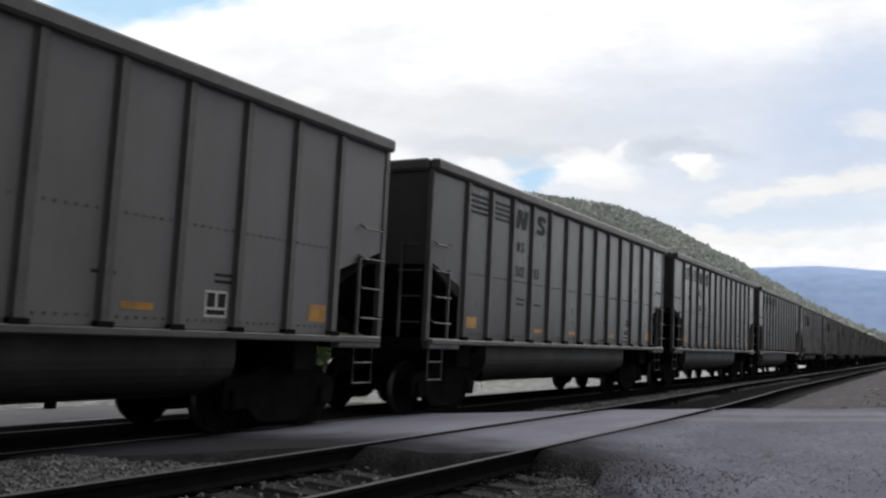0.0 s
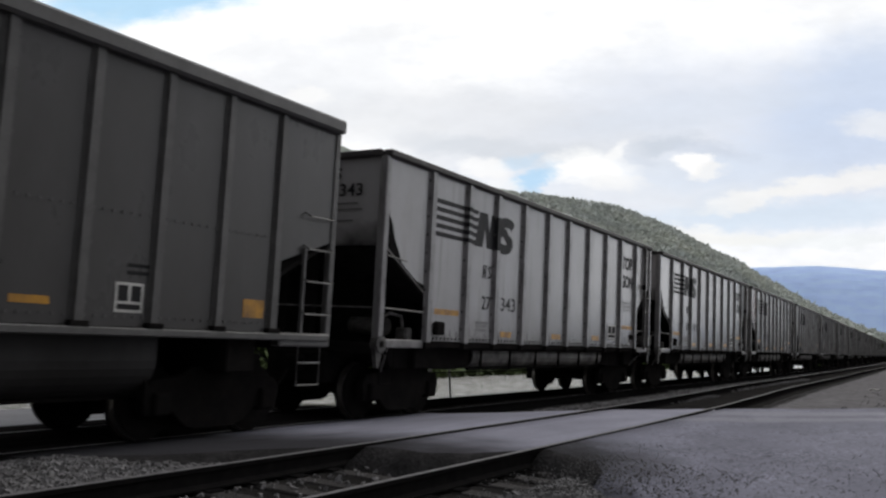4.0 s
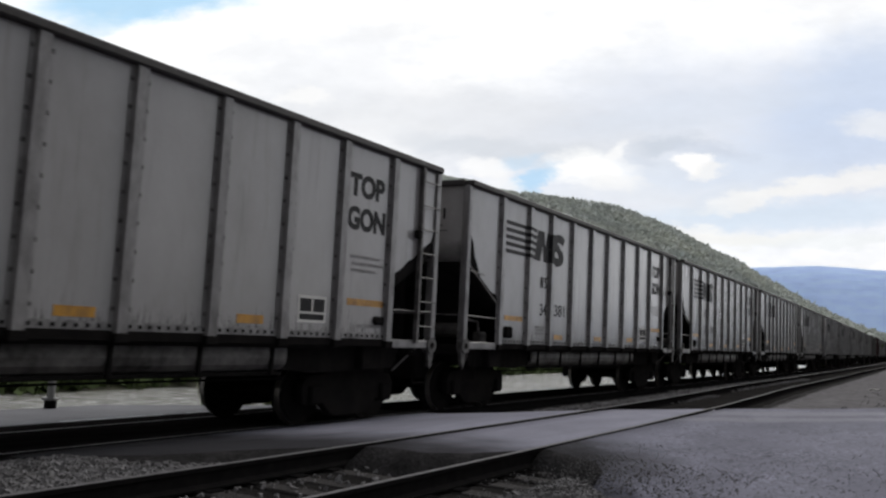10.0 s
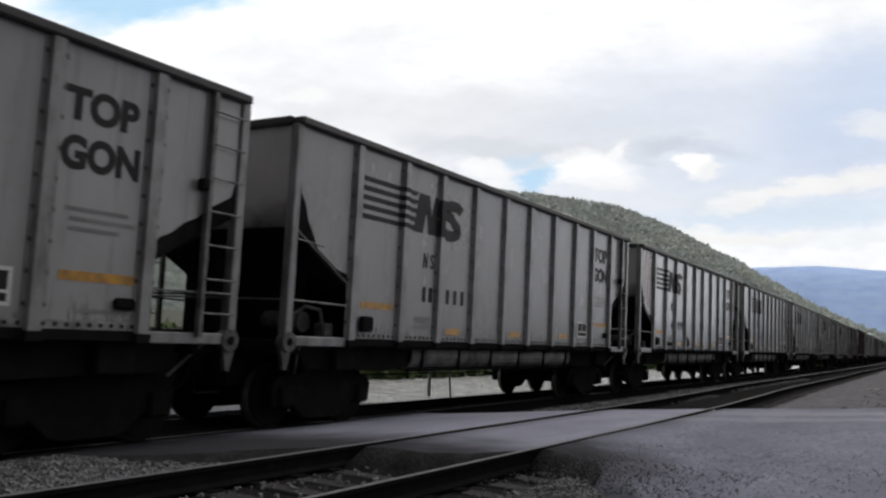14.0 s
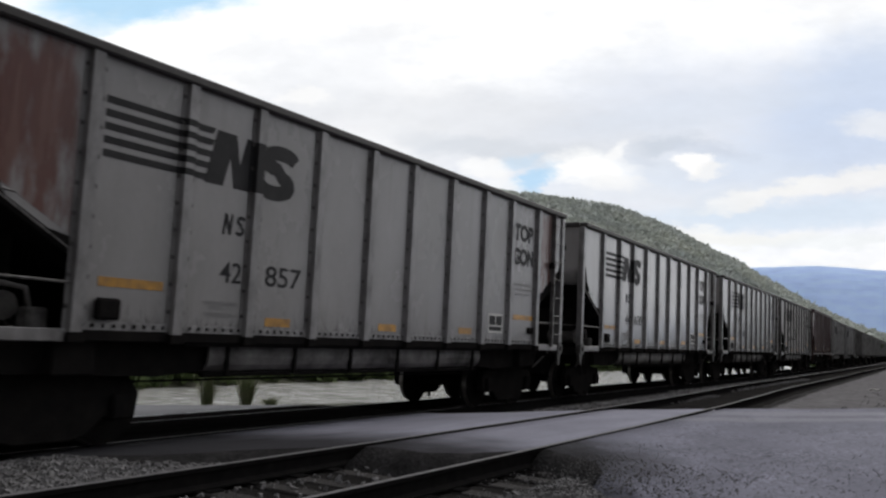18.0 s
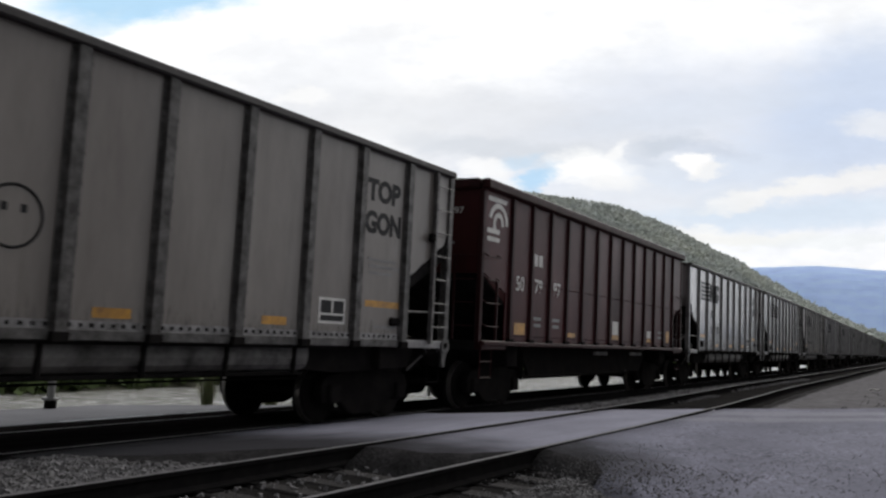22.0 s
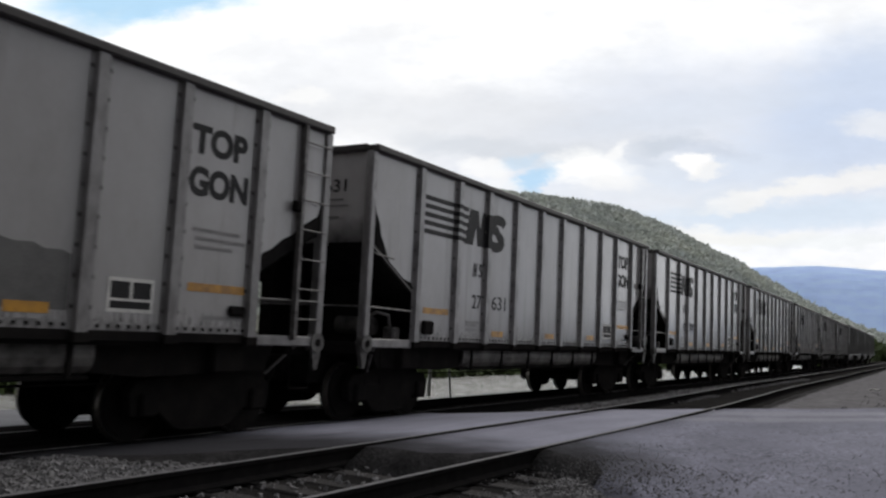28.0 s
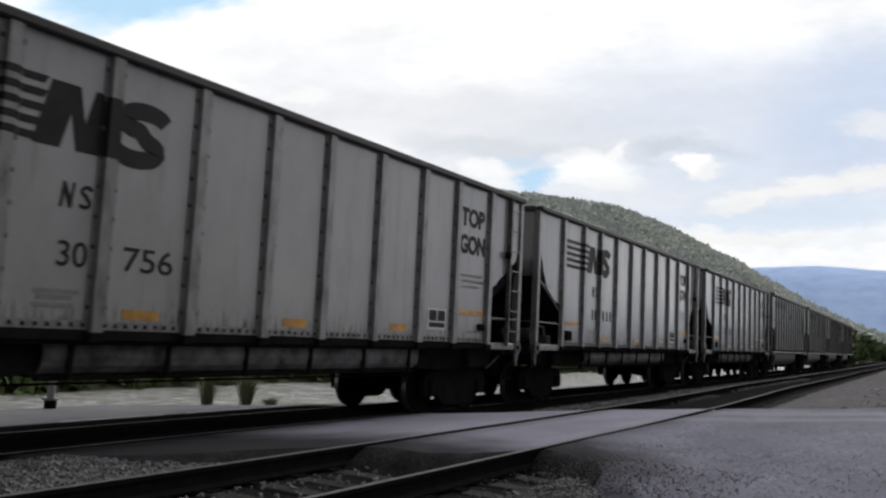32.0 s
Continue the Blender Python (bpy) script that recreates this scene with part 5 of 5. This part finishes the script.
def road_strip(name, xs, y0f, y1f, mat, label, toe=0.9):
    """Paving across the given xs, crumbling down to the ballast at both ends."""
    bm = bmesh.new()
    rows = []
    fine = [xs[0]]
    for p, q in zip(xs, xs[1:]):
        n = max(1, min(14, int((q - p) / 0.22)))
        fine += [p + (q - p) * (i + 1) / n for i in range(n)]
    for x in fine:
        r = []
        rag = 0.30 * noise.noise((x * 1.7, 3.1, 2)) + 0.16 * noise.noise((x * 6.1, 7.7, 5))
        y0, y1 = y0f(x) + rag, y1f(x) + rag * 0.5
        n = 10
        for back, down in ((toe * 1.7, 0.34), (toe, 0.15), (toe * 0.45, 0.045)):
            lump = 0.05 * noise.noise((x * 4.3, back * 5, 9)) + 0.03 * noise.noise((x * 11, back * 9, 4))
            r.append(bm.verts.new((x, y0 - back + rag * 0.4 + lump * 2, road_z(x) - down + lump * (0.3 if down < 0.1 else 1.0))))
        for i in range(n + 1):
            y = y0 + (y1 - y0) * i / n
            r.append(bm.verts.new((x, y + 0.10 * noise.noise((x * 3, y, 1)), road_z(x) - (0.006 if i in (0, n) else 0.0))))
        r.append(bm.verts.new((x, y1 + toe * 0.5, road_z(x) - 0.30)))
        rows.append(r)
    for a, b in zip(rows, rows[1:]):
        for i in range(len(a) - 1):
            f = bm.faces.new((a[i], b[i], b[i + 1], a[i + 1]))
            f.material_index = 1 if i < 3 and a[i].co.x < -3.05 else 0
    for r in (rows[0], rows[-1]):
        lo = [bm.verts.new((v.co.x, v.co.y, v.co.z - 0.3)) for v in r]
        for i in range(len(r) - 1):
            bm.faces.new((r[i], r[i + 1], lo[i + 1], lo[i]))
    bmesh.ops.recalc_face_normals(bm, faces=bm.faces)
    ob = part(name, bm, mat, smooth=True)
    ob.data.materials.append(DIRT)
    return tagged(ob, label, "road", kind="structure")


FLANGE = 0.045
tn, tf = TRACK_X + GAUGE, TRACK_X - GAUGE
nn, nf = NEAR_X + GAUGE, NEAR_X - GAUGE
near_y = lambda x: ramp(x, [(-14.2, -6.0), (-9.2, 4.9), (-7.3, 5.75), (-6.6, 6.1), (-5.8, 6.9), (-5.17, 7.35), (-4.5, 7.45), (-4.2, 8.0), (-3.9, 8.6), (-2.4, 6.1), (0, 1.0)])
far_y = lambda x: ramp(x, [(-14.2, 11.0), (-10.8, 12.8), (-8.6, 13.2), (-5.85, 14.1), (-5.1, 14.9), (-4.1, 16.9), (-1.35, 22.9), (6, 37)])
road_strip("road_crossing_middle", [tn + 0.06, -7.8, -7.4, -6.6, -5.8, nf - 0.038], near_y, far_y, ASPHALT, "worn grey asphalt of the level crossing")
road_strip("road_crossing_near", [nf + 0.038 + FLANGE, -4.6, nn - 0.038 - FLANGE], near_y, far_y, ASPHALT, "worn asphalt between the rails", 0.35)
road_strip("road_crossing_far", [tf + 0.038 + FLANGE, -9.1, tn - 0.038 - FLANGE], near_y, far_y, CROSSING, "dark crossing boards between the rails, train's shade painted in")
road_strip("road_crossing_edge", [-10.75, -10.3, tf - 0.038], lambda x: 3.5, far_y, CROSSING, "dark crossing boards beside the rail, train's shade painted in")
road_strip("road_river", [-14.3, -13, -12, -11, -10.76], lambda x: -40.0, far_y, RIVER_ROAD, "grey riverside road")
road_strip("road_lot", [nn + 0.038, -3.4, -2.6, -1.5, -0.5, 1, 3, 6, 14], lambda x: ramp(x, [(-3.85, 8.75), (-3.5, 8.55), (-2.96, 8.1), (-2.68, 7.75), (-2.28, 7.2), (-2.0, 6.6), (-1.5, 5.2), (-1.2, -30), (14, -30)]), far_y, LOT, "gravelly tarmac lot beside the tracks", 0.32)
tagged(grid_sheet("ground_gravel_yard", [-3.75, -3.2, -2.6, -1.5, 0, 4, 10, 24], [10, 14, 18, 24, 34, 50, 80, 130, 220], lambda x, y: 0.01 if x < -3.5 else 0.08 if x < -3 else 0.115, GRAVEL, wander), "pale gravel yard beside the siding", "gravel", kind="structure")
tagged(grid_sheet("ground_gravel_strip", [-7.35, -6.9, -6.3, -5.5], [14.2, 17, 20, 24, 30, 40, 56, 80, 130, 200, 420], lambda x, y: {-7.35: -0.25, -6.9: -0.06, -6.3: 0.05, -5.5: 0.07}[x], GRAVEL, wander), "pale gravel strip between the tracks", "gravel", kind="structure")
for y0, y1 in ((7.6, 9.4), (9.9, 11.4)):
    tagged(part("road_line", boxm(-10.86, -10.78, y0, y1, -0.075, -0.056), LINE), "worn white line on the riverside road", "road line", kind="structure")


# ---------------------------------------------------------------- tracks
RAIL_YS = [-300, 0, 6, 12, 18, 24, 30, 38, 46, 56, 66, 78, 92, 110, 130, 155, 185, 220, 260, 900]


def rail_mesh(top, off):
    """Flat-bottomed rail swept along the line."""
    out = [(-0.075, -0.18), (0.075, -0.18), (0.075, -0.165), (0.012, -0.14), (0.010, -0.05), (0.036, -0.038), (0.036, -0.006), (0.026, 0.0), (-0.026, 0.0), (-0.036, -0.006), (-0.036, -0.038), (-0.010, -0.05), (-0.012, -0.14), (-0.075, -0.165)]
    bm = bmesh.new()
    rings = [[bm.verts.new((x - bend(y) + off(y), y, z + top)) for x, z in out] for y in RAIL_YS]
    n = len(out)
    for a, b in zip(rings, rings[1:]):
        for i in range(n):
            bm.faces.new((a[i], a[(i + 1) % n], b[(i + 1) % n], b[i]))
    bm.faces.new(rings[0][::-1])
    bm.faces.new(rings[-1])
    bmesh.ops.recalc_face_normals(bm, faces=bm.faces)
    me = mesh(bm, "rail")
    me.materials.append(RAIL)
    me.materials.append(RAILHEAD)
    for f in me.polygons:
        if f.normal.z > 0.9 and f.center.z > top - 0.01:
            f.material_index = 1
    return me


def make_track(name, x, top, label, off=lambda y: 0.0):
    track = new(name)
    tagged(track, label, "railway track", kind="structure")
    for s in (-1, 1):
        part("rail", rail_mesh(top, off), RAIL, track, "", pose(x + s * GAUGE, 0, 0))
    tm = mesh(boxm(-1.30, 1.30, -0.115, 0.115, -0.18, 0.0, 0.015), "tie")
    plate = mesh(boxm(-0.17, 0.17, -0.09, 0.09, 0, 0.012, 0.004), "tie_plate")
    rng = random.Random(5)
    ys = [-6 + 0.53 * k for k in range(150)]
    for y in ys:
        part("tie", tm, TIE, track, "", pose(x - bend(y) + off(y) + rng.uniform(-0.04, 0.04), y + rng.uniform(-0.02, 0.02), top - 0.19 + rng.uniform(-0.01, 0.005), 0, 0, rng.uniform(-0.6, 0.6)))
        if -2 < y < 9:
            for s in (-1, 1):
                part("tie_plate", plate, RAIL, track, "", pose(x + s * GAUGE, y, top - 0.192))
    return track


make_track("track_main", TRACK_X, 0.0, "main line track under the train")
make_track("track_siding", NEAR_X, NEAR_Z, "siding track with rusty rails across the crossing", wander)


def bed(name, x, top, y0, y1, half=1.75, foot=2.5, drop=0.35, off=lambda y: 0.0):
    xs = [x - foot, x - half, x, x + half, x + foot]
    n = max(2, int(abs(y1 - y0) / 6))
    ys = [y0 + (y1 - y0) * k / n for k in range(n + 1)]
    zf = lambda xx, yy: top - (drop if abs(xx - x) > half + 0.01 else 0.0)
    return tagged(grid_sheet(name, xs, ys, zf, BALLAST, off), "crushed-stone ballast bed", "ballast", kind="structure")


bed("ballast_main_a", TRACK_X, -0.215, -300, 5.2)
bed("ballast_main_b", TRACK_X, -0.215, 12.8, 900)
bed("ballast_siding_a", NEAR_X, NEAR_Z - 0.215, -300, 7.6, 1.45, 2.0, 0.30)
bed("ballast_siding_b", NEAR_X, NEAR_Z - 0.165, 15.0, 900, 0.90, 1.12, 0.10, wander)


def stones(name, boxes, mat, label, seed, zf):
    """Loose broken stones, each a warped block, in one mesh."""
    rng = np.random.default_rng(seed)
    base = np.array([(x, y, z) for x in (-1, 1) for y in (-1, 1) for z in (-1, 1)], float)
    quads = np.array(((0, 1, 3, 2), (4, 6, 7, 5), (0, 4, 5, 1), (2, 3, 7, 6), (0, 2, 6, 4), (1, 5, 7, 3)))
    V, F = [], []
    for x0, x1, y0, y1, n, r0, r1 in boxes:
        for k in range(n):
            r = rng.uniform(r0, r1)
            q = Euler(rng.uniform(0, 6.28, 3)).to_matrix()
            v = (base * (1 + rng.uniform(-0.35, 0.25, (8, 3)))) * r * np.array((1, 0.8, 0.65)) * 0.7
            x, y = rng.uniform(x0, x1), rng.uniform(y0, y1)
            v = v @ np.array(q).T + np.array((x, y, zf(x, y) + r * 0.25))
            F.append(quads + len(V) * 8)
            V.append(v)
    V, F = np.concatenate(V), np.concatenate(F)
    me = bpy.data.meshes.new(name)
    me.from_pydata(V.tolist(), [], F.tolist())
    me.materials.append(mat)
    return tagged(new(name, me), label, "gravel", kind="stuff")


def bank_z(x, y):
    return ramp(x, [(-8.4, -0.17), (-7.9, -0.03), (-7.3, 0.02), (-6.1, 0.05), (-3.1, 0.05), (-2.4, 0.06)])


tagged(grid_sheet("ballast_bank", [-8.3, -7.9, -7.3, -6.1, -5.42], [-300, -40, -6, 0, 3, 5.6], lambda x, y: bank_z(x, y) - 0.03, BALLAST), "dark crushed-stone bank between the tracks", "ballast", kind="structure")
stones("ballast_stones", [(-8.3, -5.40, 2.4, 4.7, 5600, 0.022, 0.05), (-8.1, -5.40, 4.7, 5.6, 2300, 0.022, 0.048), (-6.9, -5.40, 5.6, 6.5, 1000, 0.022, 0.046), (-6.3, -5.40, 6.3, 7.2, 520, 0.018, 0.042), (-6.7, -5.50, 14.6, 24, 3200, 0.025, 0.05), (-6.9, -5.8, 24, 44, 3000, 0.03, 0.06), (-5.2, -3.98, 2.5, 7.4, 260, 0.015, 0.04),
                          (-3.35, -2.2, 3.0, 7.0, 2600, 0.02, 0.05), (-3.3, -2.75, 7.0, 8.0, 650, 0.02, 0.048), (-2.9, -1.9, 5.2, 6.9, 700, 0.015, 0.04), (-2.8, -2.4, 6.8, 7.6, 220, 0.015, 0.04), (-3.1, -1.4, 4.6, 7.8, 260, 0.008, 0.022)], STONE, "loose grey broken ballast stone beside the rails", 3, lambda x, y: 0.075 if y > 14 else road_z(x) if -5 < x < -4 and y > 7.6 else bank_z(x, y))


stones("lot_pebbles", [(-3.2, 3.0, 7.0, 16, 900, 0.004, 0.011), (-3.4, 0.5, 5.2, 10.5, 2200, 0.003, 0.010), (-3.3, -1.6, 6.6, 9.0, 900, 0.004, 0.013), (-2.4, 6, 17, 40, 900, 0.012, 0.035)], STONE, "loose pebbles scattered over the lot", 9, lambda x, y: road_z(x) if y < 16.5 else 0.12)


scrap = part("paper_scrap", tubem([(-0.16, 0, 0.02), (-0.05, 0.04, 0.05), (0.06, -0.02, 0.03), (0.17, 0.03, 0.04)], 0.035, 5), PALE_INK)
scrap.matrix_basis = pose(-2.44, 34.9, 0.115)
tagged(scrap, "crumpled white paper scrap on the gravel", "litter")


# ---------------------------------------------------------------- riverside details
def signpost(name, x, y, h, r, base, label, lean=0.0):
    p = new(name)
    p.matrix_basis = pose(x, y, -0.30, 0, lean, 0)
    part("pole", tubem([(0, 0, 0), (0, 0, h)], r, 12), POST_METAL, p)
    if base:
        part("base_sleeve", tubem([(0, 0, 0), (0, 0, 0.20)], r * 1.5, 12), DARK, p, "dark base sleeve")
        part("collar", tubem([(0, 0, 0.20), (0, 0, 0.24)], r * 2.2, 12), POST_METAL, p, "bolted collar")
    return tagged(p, label, "post")


signpost("signal_post", -14.1, 9.65, 3.2, 0.07, True, "galvanised steel post on a dark base by the river")
signpost("marker_post", -12.4, 20.0, 2.4, 0.05, False, "pale slim post beside the river")
signpost("leaning_post", -11.7, 20.0, 0.9, 0.03, False, "short dark leaning post", -6)


def tuft(name, x, y, n, h, seed):
    rng = random.Random(seed)
    bm = bmesh.new()
    for k in range(n):
        a, d = rng.uniform(0, 6.28), rng.uniform(0, 0.10)
        bx, by = d * math.cos(a), d * math.sin(a)
        out = rng.uniform(0.04, 0.34)
        hh = h * rng.uniform(0.5, 1.1)
        w = rng.uniform(0.008, 0.018)
        px, py = -math.sin(a) * w, math.cos(a) * w
        p = [(bx, by, -0.04), (bx + out * 0.4 * math.cos(a), by + out * 0.4 * math.sin(a), hh * 0.6), (bx + out * math.cos(a), by + out * math.sin(a), hh)]
        v = [bm.verts.new((p[0][0] + px, p[0][1] + py, p[0][2])), bm.verts.new((p[0][0] - px, p[0][1] - py, p[0][2])), bm.verts.new((p[1][0] - px, p[1][1] - py, p[1][2])), bm.verts.new((p[1][0] + px, p[1][1] + py, p[1][2])), bm.verts.new(p[2])]
        bm.faces.new((v[0], v[1], v[2], v[3]))
        bm.faces.new((v[3], v[2], v[4]))
    ob = part(name, bm, GRASS)
    ob.matrix_basis = pose(x, y, -0.30)
    return tagged(ob, "tall tuft of green and straw grass", "grass", "grass tufts by the river")


tuft("grass_tuft", -13.2, 12.6, 95, 0.74, 1)
tuft("grass_tuft", -12.5, 13.0, 130, 0.76, 2)
tuft("grass_tuft", -12.4, 13.6, 50, 0.30, 3)


def clumps(name, places, mat, label, seed, category="shrubs"):
    """Leafy clumps in one mesh: each a scatter of small tilted leaf cards round a lumpy core."""
    rng = np.random.default_rng(seed)
    V, F = [], []
    count = 0
    for x, y, z, r, n in places:
        a = rng.uniform(0, 2 * np.pi, n)
        u = rng.uniform(-0.5, 1, n)
        rad = r * (0.55 + 0.5 * rng.uniform(0, 1, n) ** 0.5)
        c = np.stack([np.cos(a) * np.sqrt(1 - u * u) * rad, np.sin(a) * np.sqrt(1 - u * u) * rad, u * rad * 0.85], 1) + (x, y, z)
        s = r * rng.uniform(0.16, 0.34, (n, 1, 1))
        q = rng.normal(size=(n, 4, 3)) * s
        q[:, 2] = -q[:, 0] + rng.normal(size=(n, 3)) * s[:, 0] * 0.4
        q[:, 3] = -q[:, 1]
        V.append((c[:, None] + q).reshape(-1, 3))
        F.append(np.arange(n * 4).reshape(n, 4) + count)
        count += n * 4
    V, F = np.concatenate(V), np.concatenate(F)
    me = bpy.data.meshes.new(name)
    me.from_pydata(V.tolist(), [], F.tolist())
    me.materials.append(mat)
    return tagged(new(name, me), label, category, kind="stuff")


rng = random.Random(11)
bank = [(-55.5 + rng.uniform(-1.2, 1.2) - 2.2 * (k % 3), -10 + k * 0.45 + rng.uniform(-1, 1), -3.5 + 1.25 * (k % 3) + rng.uniform(-0.5, 0.5), rng.uniform(0.7, 1.7), 70) for k in range(520)]
clumps("far_bank_shrubs", bank, BUSH, "green shrubs and reeds along the far river bank", 4)
side = [(rng.uniform(-13, -11.6) - bend(112 + k * 4), 112 + k * 4 + rng.uniform(-2, 2), rng.uniform(0.6, 2.4), rng.uniform(1.5, 3.2), 70) for k in range(60)]
clumps("trackside_shrubs", side, BUSH, "distant green trees and shrubs beside the line", 6)


# ---------------------------------------------------------------- hills
def ridge(name, dist, deep, profile, n, mat, rough, label, seed):
    """Hillside seen from the valley: foot, slope and crest follow a crest height given by bearing (degrees left of the line)."""
    V, F = [], []
    rows = 26
    a0, a1 = profile[0][0], profile[-1][0]
    for j in range(rows):
        f = j / (rows - 1)
        for i in range(n):
            az = a0 + (a1 - a0) * i / (n - 1)
            h = ramp(az, profile) / 57.3 * dist
            d = dist - deep * (1 - min(1, f * 1.3)) + max(0, f - 0.77) * deep
            z = h * (math.sin(min(1, f * 1.3) * math.pi / 2) if f < 0.77 else 1 - (f - 0.77) * 1.6)
            x, y = d * math.sin(radians(az)), d * math.cos(radians(az))
            k = rough * (0.25 + 0.75 * min(1, f * 1.3))
            z += k * (noise.noise((x / 60, y / 60, seed)) * 1.0 + noise.noise((x / 14, y / 14, seed + 3)) * 0.5)
            V.append((x, y, z))
    for j in range(rows - 1):
        for i in range(n - 1):
            a = j * n + i
            F.append((a, a + 1, a + n + 1, a + n))
    me = bpy.data.meshes.new(name)
    me.from_pydata(V, [], F)
    me.materials.append(mat)
    return tagged(new(name, me), label, "hill", kind="structure")


HILL = [(-75, 9), (-50, 12.0), (-38.8, 11.9), (-32, 10.6), (-25.8, 9.25), (-23.5, 9.0), (-19.7, 8.55), (-16.3, 7.3), (-14.2, 6.15), (-12.0, 5.15), (-10, 3.95), (-8, 2.85), (-5.4, 1.6), (-3.5, 0.9), (-1, 0.3)]
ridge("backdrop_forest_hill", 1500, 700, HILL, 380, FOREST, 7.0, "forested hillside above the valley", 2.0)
rng = random.Random(21)
tops = []
for k in range(14000):
    az = rng.uniform(-26, -3)
    h = ramp(az, HILL) / 57.3 * 1500
    g = 1.0 if k % 14 == 0 else rng.uniform(0.32, 1.0)
    d = 1500 - 700 * (1 - g)
    tops.append((d * math.sin(radians(az)), d * math.cos(radians(az)), h * math.sin(g * math.pi / 2) + (rng.uniform(-15, -11) if g > 0.80 else rng.uniform(-4, 2)), rng.uniform(4, 8), 18))
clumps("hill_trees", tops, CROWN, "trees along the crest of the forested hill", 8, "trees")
FAR = [(-40, 4.3), (-14, 5.0), (-11.35, 5.13), (-7, 5.31), (-2.6, 5.0), (0.5, 4.0), (4, 1.6), (20, 1.0), (45, 0.8), (70, 0.8)]
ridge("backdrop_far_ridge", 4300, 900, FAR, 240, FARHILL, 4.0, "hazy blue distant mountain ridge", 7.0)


ridge("backdrop_far_fields", 3000, 300, [(-12, 0.2), (-6, 1.25), (-3.4, 1.35), (0, 1.2), (4, 0.6), (20, 0.3)], 160, HAZE_FIELD, 6.0, "pale hazy fields at the foot of the ridge", 12.0)


# added out of view so distant car sides reflect dark instead of sky
ridge("backdrop_side_woods", 420, 160, [(-0.5, 0.2), (1, 3.6), (5, 3.6), (6.5, 2.4), (9, 0.8), (12, 0.5), (45, 0.8), (80, 3.0), (130, 4.0), (170, 3.0)], 200, UNSEEN_SLOPE, 2.5, "unseen dark slope added to darken reflections in the far cars", 5.0)


# ---------------------------------------------------------------- movement
TRAVEL = [0.0, 11.64, 23.22, 34.76, 46.61, 58.55, 70.5, 82.42, 94.22, 106.08, 117.94, 129.81, 142.06, 154.42, 166.73, 179.02, 191.35, 203.76, 216.22, 228.64, 241.09, 253.63, 266.27, 279.06, 291.95, 304.9, 317.88, 330.86, 343.79, 357.04, 370.12, 383.28, 396.58]     # metres gone at each whole second


def travelled(t):
    k = min(31, int(t))
    f = t - k
    p = [TRAVEL[max(0, k - 1)], TRAVEL[k], TRAVEL[k + 1], TRAVEL[min(32, k + 2)]]
    m0 = (p[2] - p[0]) / (2 if k > 0 else 1)
    m1 = (p[3] - p[1]) / (2 if k < 31 else 1)
    return (2 * f ** 3 - 3 * f ** 2 + 1) * p[1] + (f ** 3 - 2 * f ** 2 + f) * m0 + (-2 * f ** 3 + 3 * f ** 2) * p[2] + (f ** 3 - f ** 2) * m1


def motions():
    for car, y in CARS:
        walk(car, [(k / 2, on_line(TRACK_X, y - travelled(k / 2))) for k in range(65)])
    # all wheels roll alike: one turning for each axle place, shared by every bogie
    turning = {}
    for car, _ in CARS:
        for ob in car.children_recursive:
            if ob.name.split(".")[0] != "wheelset":
                continue
            d = 1 if ob.location.y > 0 else -1
            if d not in turning:
                rows = [(k / FPS, pose(0, d * BASE / 2, WHEEL_R, math.degrees(travelled(k / FPS) / WHEEL_R) % 360.0, 0, 0)) for k in range(961)]
                walk(ob, rows)
                turning[d] = ob
            else:
                src = turning[d].animation_data
                ob.rotation_mode = "QUATERNION"
                ob.animation_data_create()
                ob.animation_data.action = src.action
                ob.animation_data.action_slot = src.action_slot


motions()
